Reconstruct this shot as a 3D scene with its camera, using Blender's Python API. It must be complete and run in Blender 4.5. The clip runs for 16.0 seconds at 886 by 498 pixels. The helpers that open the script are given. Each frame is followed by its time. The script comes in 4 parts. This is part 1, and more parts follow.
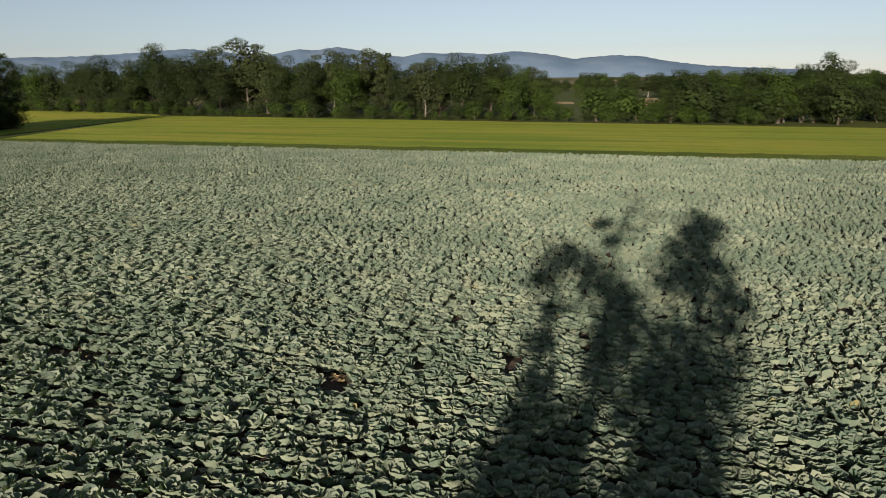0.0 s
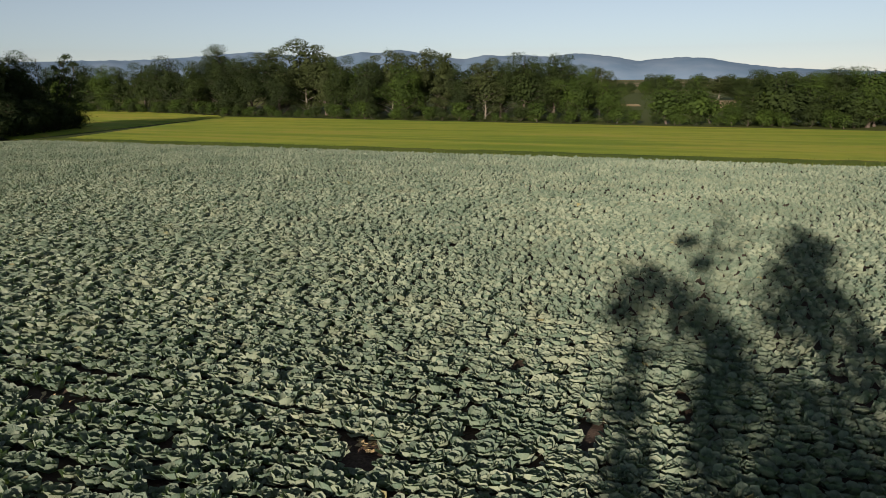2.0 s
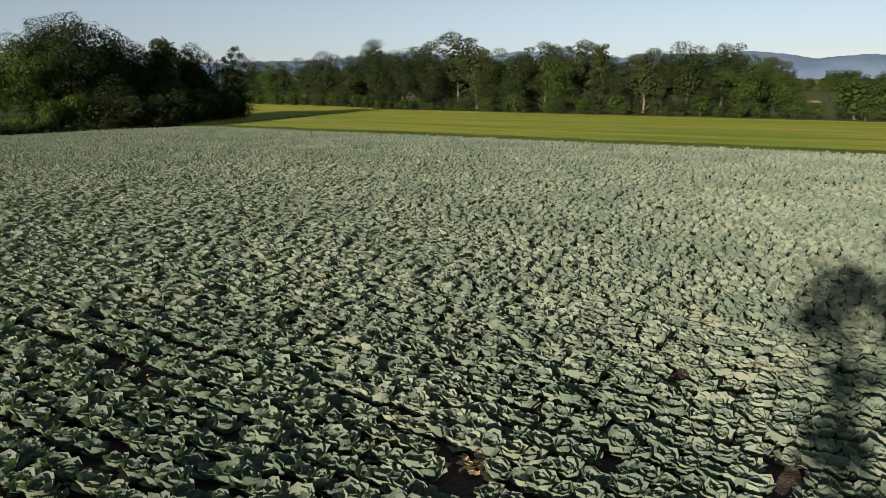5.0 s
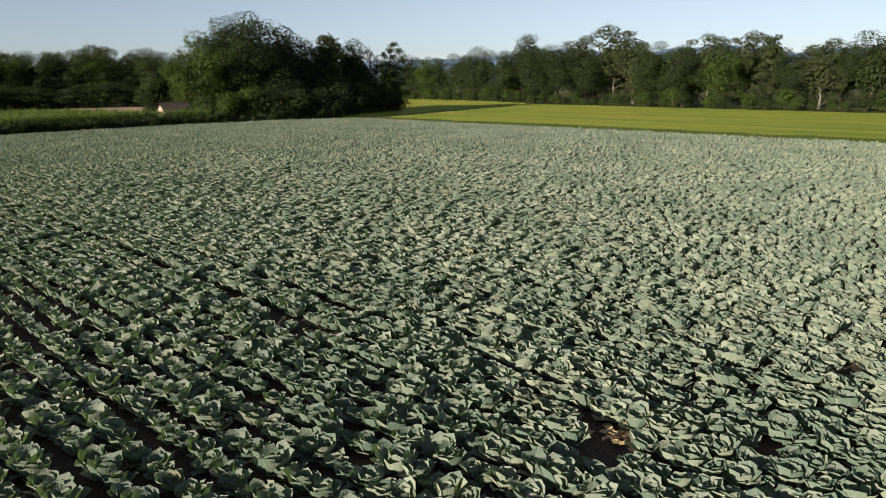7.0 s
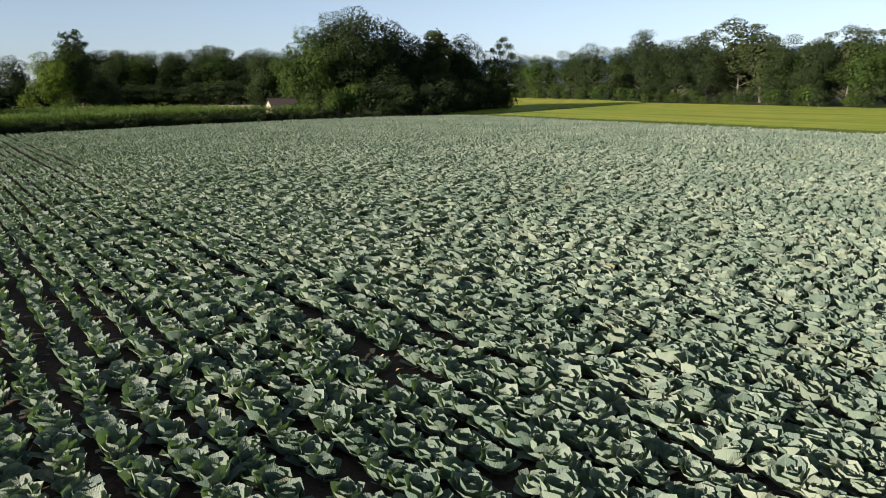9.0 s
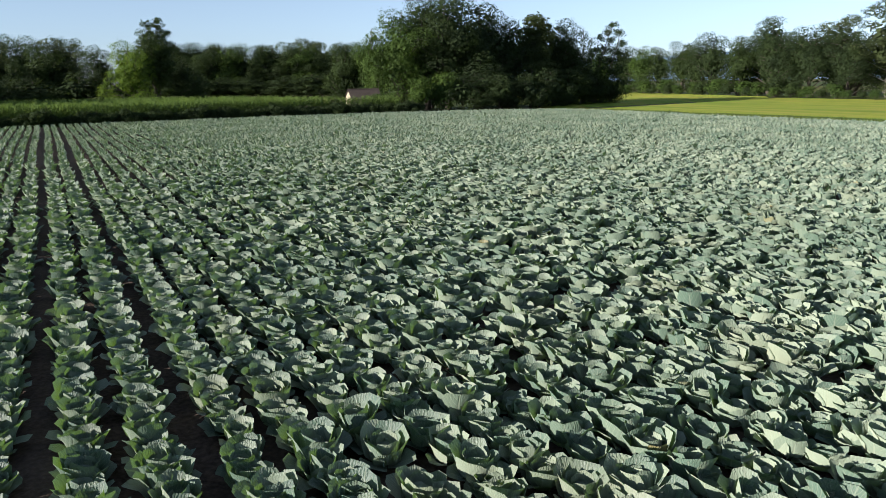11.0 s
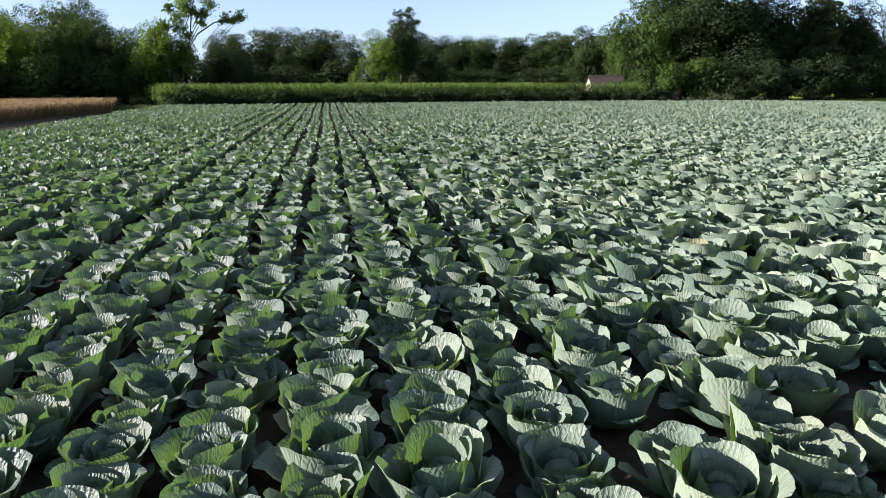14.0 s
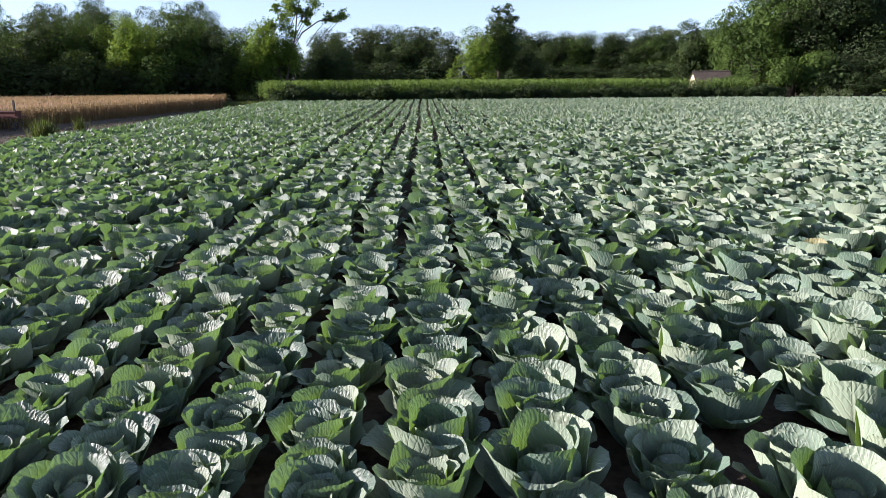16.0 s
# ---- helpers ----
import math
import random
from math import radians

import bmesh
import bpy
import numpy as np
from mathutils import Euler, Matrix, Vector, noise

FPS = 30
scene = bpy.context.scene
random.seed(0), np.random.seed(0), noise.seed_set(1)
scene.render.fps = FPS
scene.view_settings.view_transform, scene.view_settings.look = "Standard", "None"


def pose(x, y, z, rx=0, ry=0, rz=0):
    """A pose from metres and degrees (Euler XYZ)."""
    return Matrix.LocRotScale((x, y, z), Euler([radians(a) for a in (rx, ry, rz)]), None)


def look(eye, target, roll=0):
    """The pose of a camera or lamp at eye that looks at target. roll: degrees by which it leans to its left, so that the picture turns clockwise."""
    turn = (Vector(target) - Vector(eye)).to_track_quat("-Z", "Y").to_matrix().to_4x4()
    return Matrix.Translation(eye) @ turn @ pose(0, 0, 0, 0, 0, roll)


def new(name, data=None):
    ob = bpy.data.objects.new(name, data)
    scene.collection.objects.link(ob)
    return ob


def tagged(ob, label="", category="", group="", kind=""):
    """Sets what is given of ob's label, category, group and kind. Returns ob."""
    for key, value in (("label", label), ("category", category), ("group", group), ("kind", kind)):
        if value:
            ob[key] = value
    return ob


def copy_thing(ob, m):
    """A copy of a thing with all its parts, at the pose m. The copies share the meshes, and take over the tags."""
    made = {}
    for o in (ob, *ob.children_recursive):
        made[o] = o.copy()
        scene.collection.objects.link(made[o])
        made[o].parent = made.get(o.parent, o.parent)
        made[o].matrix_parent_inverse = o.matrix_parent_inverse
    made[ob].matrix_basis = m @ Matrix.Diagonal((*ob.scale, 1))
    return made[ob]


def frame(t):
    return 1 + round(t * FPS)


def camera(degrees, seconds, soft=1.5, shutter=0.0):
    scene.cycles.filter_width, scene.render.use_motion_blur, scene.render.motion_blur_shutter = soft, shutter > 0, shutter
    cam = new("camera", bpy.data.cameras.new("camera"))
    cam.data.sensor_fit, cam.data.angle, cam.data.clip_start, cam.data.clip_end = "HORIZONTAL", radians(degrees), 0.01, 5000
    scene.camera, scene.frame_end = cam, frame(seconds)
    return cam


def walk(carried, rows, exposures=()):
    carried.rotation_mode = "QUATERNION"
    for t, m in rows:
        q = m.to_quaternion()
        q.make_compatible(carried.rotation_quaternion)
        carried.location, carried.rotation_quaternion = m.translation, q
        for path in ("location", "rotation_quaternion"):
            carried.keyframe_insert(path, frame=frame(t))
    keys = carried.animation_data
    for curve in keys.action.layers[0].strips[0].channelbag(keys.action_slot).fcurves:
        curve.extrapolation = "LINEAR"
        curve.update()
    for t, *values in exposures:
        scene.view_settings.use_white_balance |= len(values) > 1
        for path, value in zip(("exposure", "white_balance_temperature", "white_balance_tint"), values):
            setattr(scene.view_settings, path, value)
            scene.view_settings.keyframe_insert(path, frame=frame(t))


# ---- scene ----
cam = camera(63.6, 16.0, 0.58)
PATH = [
    (0, (-0.158, -3.939, 9.22), (0.056, -2.007, 8.752), -0.6),
    (0.5, (-0.127, -3.36, 9.178), (0.086, -1.427, 8.711), -0.6),
    (1, (-0.012, -2.105, 9.091), (0.18, -0.17, 8.626), -0.6),
    (1.5, (0.167, -0.614, 8.998), (0.287, 1.328, 8.535), -0.7),
    (2, (0.308, 1.126, 8.824), (0.362, 3.071, 8.364), -0.6),
    (2.5, (0.439, 2.885, 8.61), (0.458, 4.832, 8.151), -0.6),
    (3, (0.538, 4.4, 8.374), (0.521, 6.347, 7.917), -0.6),
    (3.5, (0.596, 4.954, 8.084), (0.516, 6.9, 7.629), -0.5),
    (4, (0.582, 5.094, 7.756), (0.407, 7.034, 7.302), -0.5),
    (6.5, (0.53, 4.922, 6.578), (-0.098, 6.764, 6.117), -0.7),
    (7, (0.494, 4.917, 6.448), (-0.246, 6.717, 5.989), -0.7),
    (7.5, (0.381, 5.145, 6.268), (-0.464, 6.899, 5.81), -0.7),
    (8, (-0.025, 6.055, 6.069), (-0.951, 7.768, 5.615), -0.7),
    (10.5, (-7.752, 17.328, 4.567), (-8.857, 18.932, 4.111), -0.8),
    (11, (-9.641, 20.766, 4.262), (-10.842, 22.299, 3.808), -0.7),
    (11.5, (-11.359, 23.8, 4.052), (-12.634, 25.273, 3.601), -0.6),
    (12, (-12.612, 25.82, 3.687), (-13.943, 27.243, 3.237), -0.4),
    (12.5, (-13.26, 26.834, 3.299), (-14.673, 28.177, 2.852), -0.2),
    (13, (-13.383, 27.063, 2.88), (-14.879, 28.313, 2.433), -0.1),
    (13.5, (-13.443, 27.104, 2.551), (-15.015, 28.257, 2.101), -0.1),
    (14, (-13.448, 27.062, 2.495), (-15.093, 28.107, 2.043), -0.1),
    (14.5, (-13.441, 27.022, 2.464), (-15.177, 27.906, 2.01), -0.2),
    (15, (-13.43, 27.004, 2.437), (-15.197, 27.823, 1.981), -0.2),
    (15.5, (-13.447, 26.976, 2.431), (-15.213, 27.795, 1.973), -0.2),
    (16, (-13.48, 26.954, 2.43), (-15.246, 27.773, 1.971), -0.3),
]
walk(cam, [(t, look(eye, target, roll)) for t, eye, target, roll in PATH],
     [(0, 0.50, 6600, 15), (4, 0.55, 6550, 16), (8, 1.00, 6250, 17), (11, 1.31, 5700, 13), (13, 1.50, 5600, 16), (16, 1.86, 5650, 21)])

# ---- world, sun and exposure ----
SUN_AZ, SUN_EL = 201.8, 14.0          # where the low sun stands: bearing from +y towards +x, height in degrees
world = bpy.data.worlds.new("evening_sky")
scene.world = world
world.use_nodes = True
wn = world.node_tree.nodes
sky = wn.new("ShaderNodeTexSky")
sky.sky_type, sky.sun_disc = "NISHITA", False
sky.sun_elevation, sky.sun_rotation = radians(SUN_EL), radians(SUN_AZ)
sky.air_density, sky.dust_density, sky.ozone_density = 0.8, 0.05, 3.2
haze = wn.new("ShaderNodeHueSaturation")               # summer haze takes colour out of the sky
haze.inputs["Hue"].default_value, haze.inputs["Saturation"].default_value = 0.487, 0.56
world.node_tree.links.new(sky.outputs["Color"], haze.inputs["Color"])
world.node_tree.links.new(haze.outputs["Color"], wn["Background"].inputs["Color"])
wn["Background"].inputs["Strength"].default_value = 0.062
sun_way = Vector((math.sin(radians(SUN_AZ)) * math.cos(radians(SUN_EL)), math.cos(radians(SUN_AZ)) * math.cos(radians(SUN_EL)), math.sin(radians(SUN_EL))))
lamp = bpy.data.lights.new("sun", "SUN")
lamp.energy, lamp.angle, lamp.color = 5.0, radians(0.53), (1.0, 0.885, 0.725)
sun = new("sun", lamp)
sun.matrix_world = look(sun_way * 100, (0, 0, 0))


# ---- materials ----
class Mat:
    """A node material with short ways to add nodes."""

    def __init__(self, name):
        self.m = bpy.data.materials.new(name)
        self.m.use_nodes = True
        self.t = self.m.node_tree
        self.t.nodes.clear()
        self.out = self.t.nodes.new("ShaderNodeOutputMaterial")

    def put(self, sock, value):
        if hasattr(value, "is_output"):
            self.t.links.new(value, sock)
        elif isinstance(value, tuple) and len(value) == 3 and sock.type == "RGBA":
            sock.default_value = (*value, 1)
        else:
            sock.default_value = value

    def node(self, kind, out=0, **given):
        n = self.t.nodes.new("ShaderNode" + kind)
        for key, value in given.items():
            self.put(n.inputs[int(key[1:]) if key[0] == "i" and key[1:].isdigit() else key.replace("_", " ")], value)
        return n.outputs[out]

    def math(self, op, a, b=0.0, c=0.0):
        n = self.t.nodes.new("ShaderNodeMath")
        n.operation = op
        for sock, value in zip(n.inputs, (a, b, c)):
            self.put(sock, value)
        return n.outputs[0]

    def mix(self, fac, a, b):
        n = self.t.nodes.new("ShaderNodeMix")
        n.data_type = "RGBA"
        self.put(n.inputs[0], fac), self.put(n.inputs[6], a), self.put(n.inputs[7], b)
        return n.outputs[2]

    def ramp(self, fac, lo, hi, a=0.0, b=1.0):
        return self.node("MapRange", i0=fac, i1=lo, i2=hi, i3=a, i4=b)

    def where(self):
        return self.node("NewGeometry")

    def noise(self, scale, detail=3.0, vec=None):
        return self.node("TexNoise", Vector=vec or self.where(), Scale=scale, Detail=detail)

    def chance(self):
        """A number of its own for each object and each loose piece."""
        ob, isl = self.node("ObjectInfo", 5), self.node("NewGeometry", 8)
        return self.math("FRACT", self.math("ADD", ob, isl))

    def bump(self, height, strength=0.3, distance=0.02):
        return self.node("Bump", Height=height, Strength=strength, Distance=distance)

    def surface(self, color, rough=0.8, normal=None, spec=0.3, leafy=None, share=0.3, metal=0.0, matt=0.0):
        n = self.t.nodes.new("ShaderNodeBsdfPrincipled")
        self.put(n.inputs["Base Color"], color), self.put(n.inputs["Roughness"], rough)
        self.put(n.inputs["Specular IOR Level"], spec), self.put(n.inputs["Metallic"], metal)
        n.inputs["Diffuse Roughness"].default_value = matt
        if normal:
            self.put(n.inputs["Normal"], normal)
        end = n.outputs[0]
        if leafy:
            thin = self.node("BsdfTranslucent", Color=leafy, **({"Normal": normal} if normal else {}))
            mixed = self.t.nodes.new("ShaderNodeMixShader")
            self.put(mixed.inputs[0], share), self.put(mixed.inputs[1], end), self.put(mixed.inputs[2], thin)
            end = mixed.outputs[0]
        self.t.links.new(end, self.out.inputs[0])
        return self.m


def cabbage_material():
    a = Mat("cabbage_leaf")
    uv = a.node("Attribute", 1)
    uv.node.attribute_name = "leaf_uv"
    split = a.t.nodes.new("ShaderNodeSeparateXYZ")
    a.put(split.inputs[0], uv)
    u, v = a.math("ABSOLUTE", split.outputs[0]), split.outputs[1]
    rib = a.ramp(a.math("DIVIDE", u, a.math("SUBTRACT", 1.15, v)), 0.03, 0.12, 1.0, 0.0)
    side = a.math("PINGPONG", a.math("ADD", a.math("SUBTRACT", v, a.math("MULTIPLY", u, 0.75)), a.math("MULTIPLY", a.noise(9.0), 0.12)), 0.09)
    vein = a.math("MAXIMUM", rib, a.ramp(side, 0.006, 0.022, 0.7, 0.0))
    fine = a.noise(60.0, 4.0)
    patch = a.ramp(a.noise(0.16, 4.0), 0.44, 0.60)
    grey = a.mix(a.ramp(a.chance(), 0.15, 0.85), (0.090, 0.145, 0.108), (0.300, 0.347, 0.247))
    base = a.mix(a.math("MULTIPLY", patch, 0.6), grey, (0.075, 0.130, 0.095))
    base = a.mix(a.ramp(a.noise(0.55, 3.0), 0.54, 0.70, 0.0, 0.35), base, (0.300, 0.290, 0.185))     # dusty, paler plants
    base = a.mix(a.math("MULTIPLY", a.ramp(fine, 0.35, 0.75), 0.35), base, (0.235, 0.262, 0.19))
    base = a.mix(a.ramp(a.chance(), 0.9990, 0.9995), base, (0.26, 0.23, 0.10))
    base = a.mix(a.math("MULTIPLY", vein, 0.55), base, (0.28, 0.31, 0.22))
    pleat = a.math("MULTIPLY", a.math("SINE", a.math("MULTIPLY_ADD", split.outputs[0], 44.0, a.math("MULTIPLY", a.noise(14.0), 14.0))), a.ramp(a.math("MAXIMUM", v, u), 0.58, 1.0, 0.0, 0.38))
    relief = a.math("ADD", a.math("MULTIPLY", vein, -0.7), a.math("ADD", pleat, a.math("MULTIPLY", a.noise(38.0, 3.0), 1.0)))
    return a.surface(base, 0.48, a.bump(relief, 0.6, 0.010), 0.36, (0.16, 0.28, 0.035), 0.20, matt=1.0)


def foliage_material(name, dark, light, thin, share=0.3):
    a = Mat(name)
    tone = a.mix(a.ramp(a.chance(), 0.0, 1.0, 0.22, 0.78), dark, light)
    tone = a.mix(a.ramp(a.noise(0.25, 2.0), 0.4, 0.65, 0.0, 0.5), tone, tuple(0.5 * (p + q) for p, q in zip(light, thin)))
    return a.surface(tone, 0.72, None, 0.12, thin, share)


def bark_material(name, dark, light):
    a = Mat(name)
    n = a.noise(6.0, 5.0)
    return a.surface(a.mix(n, dark, light), 0.9, a.bump(n, 0.6, 0.03), 0.2)


def soil_material():
    a = Mat("soil")
    n, big = a.noise(14.0, 6.0), a.noise(0.5, 3.0)
    tone = a.mix(a.ramp(n, 0.3, 0.7), (0.045, 0.032, 0.023), (0.115, 0.082, 0.06))
    tone = a.mix(a.ramp(big, 0.4, 0.6, 0.0, 0.5), tone, (0.085, 0.065, 0.052))
    return a.surface(tone, 0.95, a.bump(n, 0.9, 0.04), 0.15)


def land_material():
    """The plain: a quilt of grass, stubble and crops, told apart field by field."""
    a = Mat("farmland")
    quilt = a.node("TexVoronoi", 1, Vector=a.where(), Scale=0.006)
    split = a.t.nodes.new("ShaderNodeSeparateColor")
    a.put(split.inputs[0], quilt)
    tone = a.mix(a.ramp(split.outputs[0], 0.25, 0.75), (0.06, 0.085, 0.02), (0.115, 0.12, 0.03))
    tone = a.mix(a.ramp(split.outputs[1], 0.70, 0.72), tone, (0.28, 0.21, 0.12))
    n = a.noise(1.2, 5.0)
    tone = a.mix(a.ramp(n, 0.35, 0.7, 0.0, 0.5), tone, (0.055, 0.06, 0.02))
    return a.surface(tone, 0.95, a.bump(n, 0.5, 0.2), 0.1)


def crop_material(name, low, high, other, scale):
    a = Mat(name)
    big, mid, fine = a.noise(scale, 3.0), a.noise(scale * 9, 3.0), a.noise(7.0, 4.0)
    tone = a.mix(a.ramp(big, 0.35, 0.65), low, high)
    tone = a.mix(a.ramp(mid, 0.5, 0.72, 0.0, 0.55), tone, other)
    drawn = a.t.nodes.new("ShaderNodeMapping")             # streaks along the way it was mown
    drawn.vector_type = "TEXTURE"
    drawn.inputs["Rotation"].default_value = (0, 0, radians(-24.4))
    drawn.inputs["Scale"].default_value = (46.0, 3.2, 1.0)
    a.put(drawn.inputs["Vector"], a.where())
    streak = a.noise(1.0, 5.0, drawn.outputs[0])
    tone = a.mix(a.ramp(streak, 0.49, 0.64, 0.0, 0.85), tone, other)
    tone = a.mix(a.ramp(streak, 0.47, 0.35, 0.0, 0.8), tone, tuple(p * q for p, q in zip(high, (1.12, 0.92, 1.3))))
    return a.surface(tone, 0.85, a.bump(a.math("ADD", fine, mid), 0.8, 0.12), 0.15, high, 0.25)


def plain_material(name, dark, light, scale=8.0, rough=0.8, metal=0.0):
    a = Mat(name)
    n = a.noise(scale, 5.0)
    tone = a.mix(a.ramp(n, 0.3, 0.7), dark, light)
    tone = a.mix(a.math("MULTIPLY", a.chance(), 0.3), tone, dark)
    return a.surface(tone, rough, a.bump(n, 0.3, 0.01), 0.3, metal=metal)


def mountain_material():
    a = Mat("hazed_mountain")
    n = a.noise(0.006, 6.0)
    # distance haze is put into these pale blue base colours
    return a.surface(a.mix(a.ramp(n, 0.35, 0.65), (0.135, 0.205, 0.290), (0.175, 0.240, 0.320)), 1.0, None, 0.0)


CABBAGE = cabbage_material()
LEAF_DARK = foliage_material("leaves_dark", (0.015, 0.026, 0.010), (0.039, 0.057, 0.017), (0.048, 0.074, 0.012))
# dark leaves, with the shade they stand in also put into the colour
LEAF_SHADED = foliage_material("leaves_shaded", (0.012, 0.020, 0.009), (0.032, 0.047, 0.017), (0.045, 0.070, 0.013))
LEAF_MID = foliage_material("leaves_green", (0.020, 0.038, 0.010), (0.052, 0.082, 0.017), (0.076, 0.124, 0.014))
LEAF_OLIVE = foliage_material("leaves_olive", (0.025, 0.037, 0.014), (0.058, 0.073, 0.027), (0.07, 0.09, 0.02))
# bright green leaves, with low sun on them put into the colour
LEAF_SUNLIT = foliage_material("leaves_sunlit", (0.034, 0.064, 0.010), (0.090, 0.135, 0.020), (0.16, 0.235, 0.02), 0.36)
CORN = foliage_material("maize_leaves", (0.045, 0.085, 0.018), (0.14, 0.19, 0.050), (0.16, 0.24, 0.03))
BARK = bark_material("bark", (0.04, 0.033, 0.025), (0.11, 0.09, 0.07))
BARK_PALE = bark_material("pale_bark", (0.09, 0.08, 0.06), (0.22, 0.20, 0.16))
SOIL = soil_material()
LAND = land_material()
MEADOW = crop_material("meadow_grass", (0.305, 0.390, 0.045), (0.440, 0.450, 0.060), (0.205, 0.305, 0.034), 0.035)
WHEAT = crop_material("ripe_wheat", (0.232, 0.158, 0.072), (0.305, 0.216, 0.106), (0.172, 0.117, 0.052), 0.08)
STRIP = crop_material("strip_grass", (0.10, 0.155, 0.022), (0.16, 0.20, 0.03), (0.075, 0.12, 0.02), 0.12)
STALK = foliage_material("wheat_stalk", (0.085, 0.055, 0.026), (0.245, 0.172, 0.088), (0.215, 0.138, 0.055), 0.2)
STUBBLE = crop_material("stubble", (0.40, 0.29, 0.16), (0.50, 0.38, 0.22), (0.34, 0.26, 0.13), 0.05)
GRASS = foliage_material("verge_grass", (0.03, 0.042, 0.009), (0.08, 0.085, 0.026), (0.09, 0.12, 0.02))
STRAW = plain_material("dry_leaves", (0.30, 0.20, 0.09), (0.62, 0.50, 0.27), 30.0)
PLASTER = plain_material("plaster", (0.26, 0.23, 0.15), (0.36, 0.32, 0.23), 3.0)
TILE = plain_material("roof_tile", (0.04, 0.031, 0.026), (0.105, 0.08, 0.065), 5.0)
WOOD = plain_material("old_wood", (0.10, 0.07, 0.05), (0.22, 0.16, 0.11), 9.0)
RUST = plain_material("rusty_red_paint", (0.05, 0.016, 0.012), (0.14, 0.04, 0.028), 14.0, 0.6, 0.2)
STEEL = plain_material("dark_steel", (0.03, 0.028, 0.026), (0.10, 0.09, 0.08), 20.0, 0.5, 0.6)
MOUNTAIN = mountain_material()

# ---- mesh tools ----
UP = np.array([0.0, 0.0, 1.0])


class Heap:
    """Gathers quads, as arrays, for one mesh."""

    def __init__(self):
        self.v, self.f, self.a, self.n = [], [], [], 0

    def add(self, verts, faces, uv=None):
        verts = np.asarray(verts, float).reshape(-1, 3)
        self.v.append(verts)
        self.f.append(np.asarray(faces, np.int64).reshape(-1, 4) + self.n)
        self.a.append(np.zeros_like(verts) if uv is None else np.asarray(uv, float).reshape(-1, 3))
        self.n += len(verts)
        return self

    def arrays(self):
        return np.concatenate(self.v), np.concatenate(self.f), np.concatenate(self.a)

    def mesh(self, name, material, smooth=True, uv=False):
        v, f, a = self.arrays()
        me = bpy.data.meshes.new(name)
        me.vertices.add(len(v)), me.loops.add(f.size), me.polygons.add(len(f))
        me.vertices.foreach_set("co", v.astype(np.float32).ravel())
        me.loops.foreach_set("vertex_index", f.astype(np.int32).ravel())
        me.polygons.foreach_set("loop_start", np.arange(0, f.size, 4, dtype=np.int32))
        me.update(calc_edges=True)
        me.polygons.foreach_set("use_smooth", np.full(len(f), smooth))
        if uv:
            me.attributes.new("leaf_uv", "FLOAT_VECTOR", "POINT").data.foreach_set("vector", a.astype(np.float32).ravel())
        me.materials.append(material)
        me.validate()
        return me


def child(name, me, parent, label=""):
    ob = new(name, me)
    ob.parent = parent
    return tagged(ob, label) if label else ob


def root(name, m, label, category, group=""):
    ob = new(name)
    ob.matrix_basis = m
    ob.empty_display_size = 0.2
    return tagged(ob, label, category, group)


def grid_faces(nu, nv):
    i = np.arange(nv - 1)[:, None] * nu + np.arange(nu - 1)[None]
    return np.stack([i, i + 1, i + 1 + nu, i + nu], -1).reshape(-1, 4)


def tube(points, radii, sides=6):
    """A tapered limb through the points."""
    p, r = np.asarray(points, float), np.asarray(radii, float)
    way = np.gradient(p, axis=0)
    way /= np.linalg.norm(way, axis=1, keepdims=True) + 1e-9
    ref = np.where(np.abs(way[:, 2:]) > 0.9, np.array([[1.0, 0, 0]]), np.array([[0, 0, 1.0]]))
    a = np.cross(way, ref)
    a /= np.linalg.norm(a, axis=1, keepdims=True)
    b = np.cross(way, a)
    ang = np.linspace(0, 2 * np.pi, sides + 1)
    ring = p[:, None] + r[:, None, None] * (np.cos(ang)[None, :, None] * a[:, None] + np.sin(ang)[None, :, None] * b[:, None])
    return ring.reshape(-1, 3), grid_faces(sides + 1, len(p))


def cards(centres, size, rng, flat=0.0, out=None):
    """Small folded leaf sprays, one at each centre."""
    n = len(centres)
    nor = rng.normal(size=(n, 3))
    if out is not None:
        nor = nor * 0.32 + out * 1.2
    nor[:, 2] += flat
    nor /= np.linalg.norm(nor, axis=1, keepdims=True)
    a = np.cross(nor, rng.normal(size=(n, 3)))
    a /= np.linalg.norm(a, axis=1, keepdims=True)
    b = np.cross(nor, a)
    s = (size * rng.uniform(0.55, 1.35, n))[:, None]
    v = np.stack([centres - a * s, centres - b * s * 0.75 + nor * s * 0.12, centres + a * s, centres + b * s * 0.75 + nor * s * 0.12], 1)
    return v.reshape(-1, 3), np.arange(4 * n).reshape(-1, 4)


def box(h, lo, hi):
    """A box between two corners, for small straight pieces."""
    (x0, y0, z0), (x1, y1, z1) = lo, hi
    v = [(x, y, z) for z in (z0, z1) for x, y in ((x0, y0), (x1, y0), (x1, y1), (x0, y1))]
    h.add(v, [(0, 3, 2, 1), (4, 5, 6, 7), (0, 1, 5, 4), (1, 2, 6, 5), (2, 3, 7, 6), (3, 0, 4, 7)])
    return h


def waves(x, y, scale, seed=0.0):
    """Soft random relief for arrays of places."""
    x, y = x * scale + seed, y * scale - seed
    return (np.sin(x * 1.3 + 1.7 * np.sin(y * 0.9)) + np.sin(y * 1.7 + 1.3 * np.sin(x * 1.1 + 2)) + np.sin(x * 2.9 - y * 2.3)) / 3


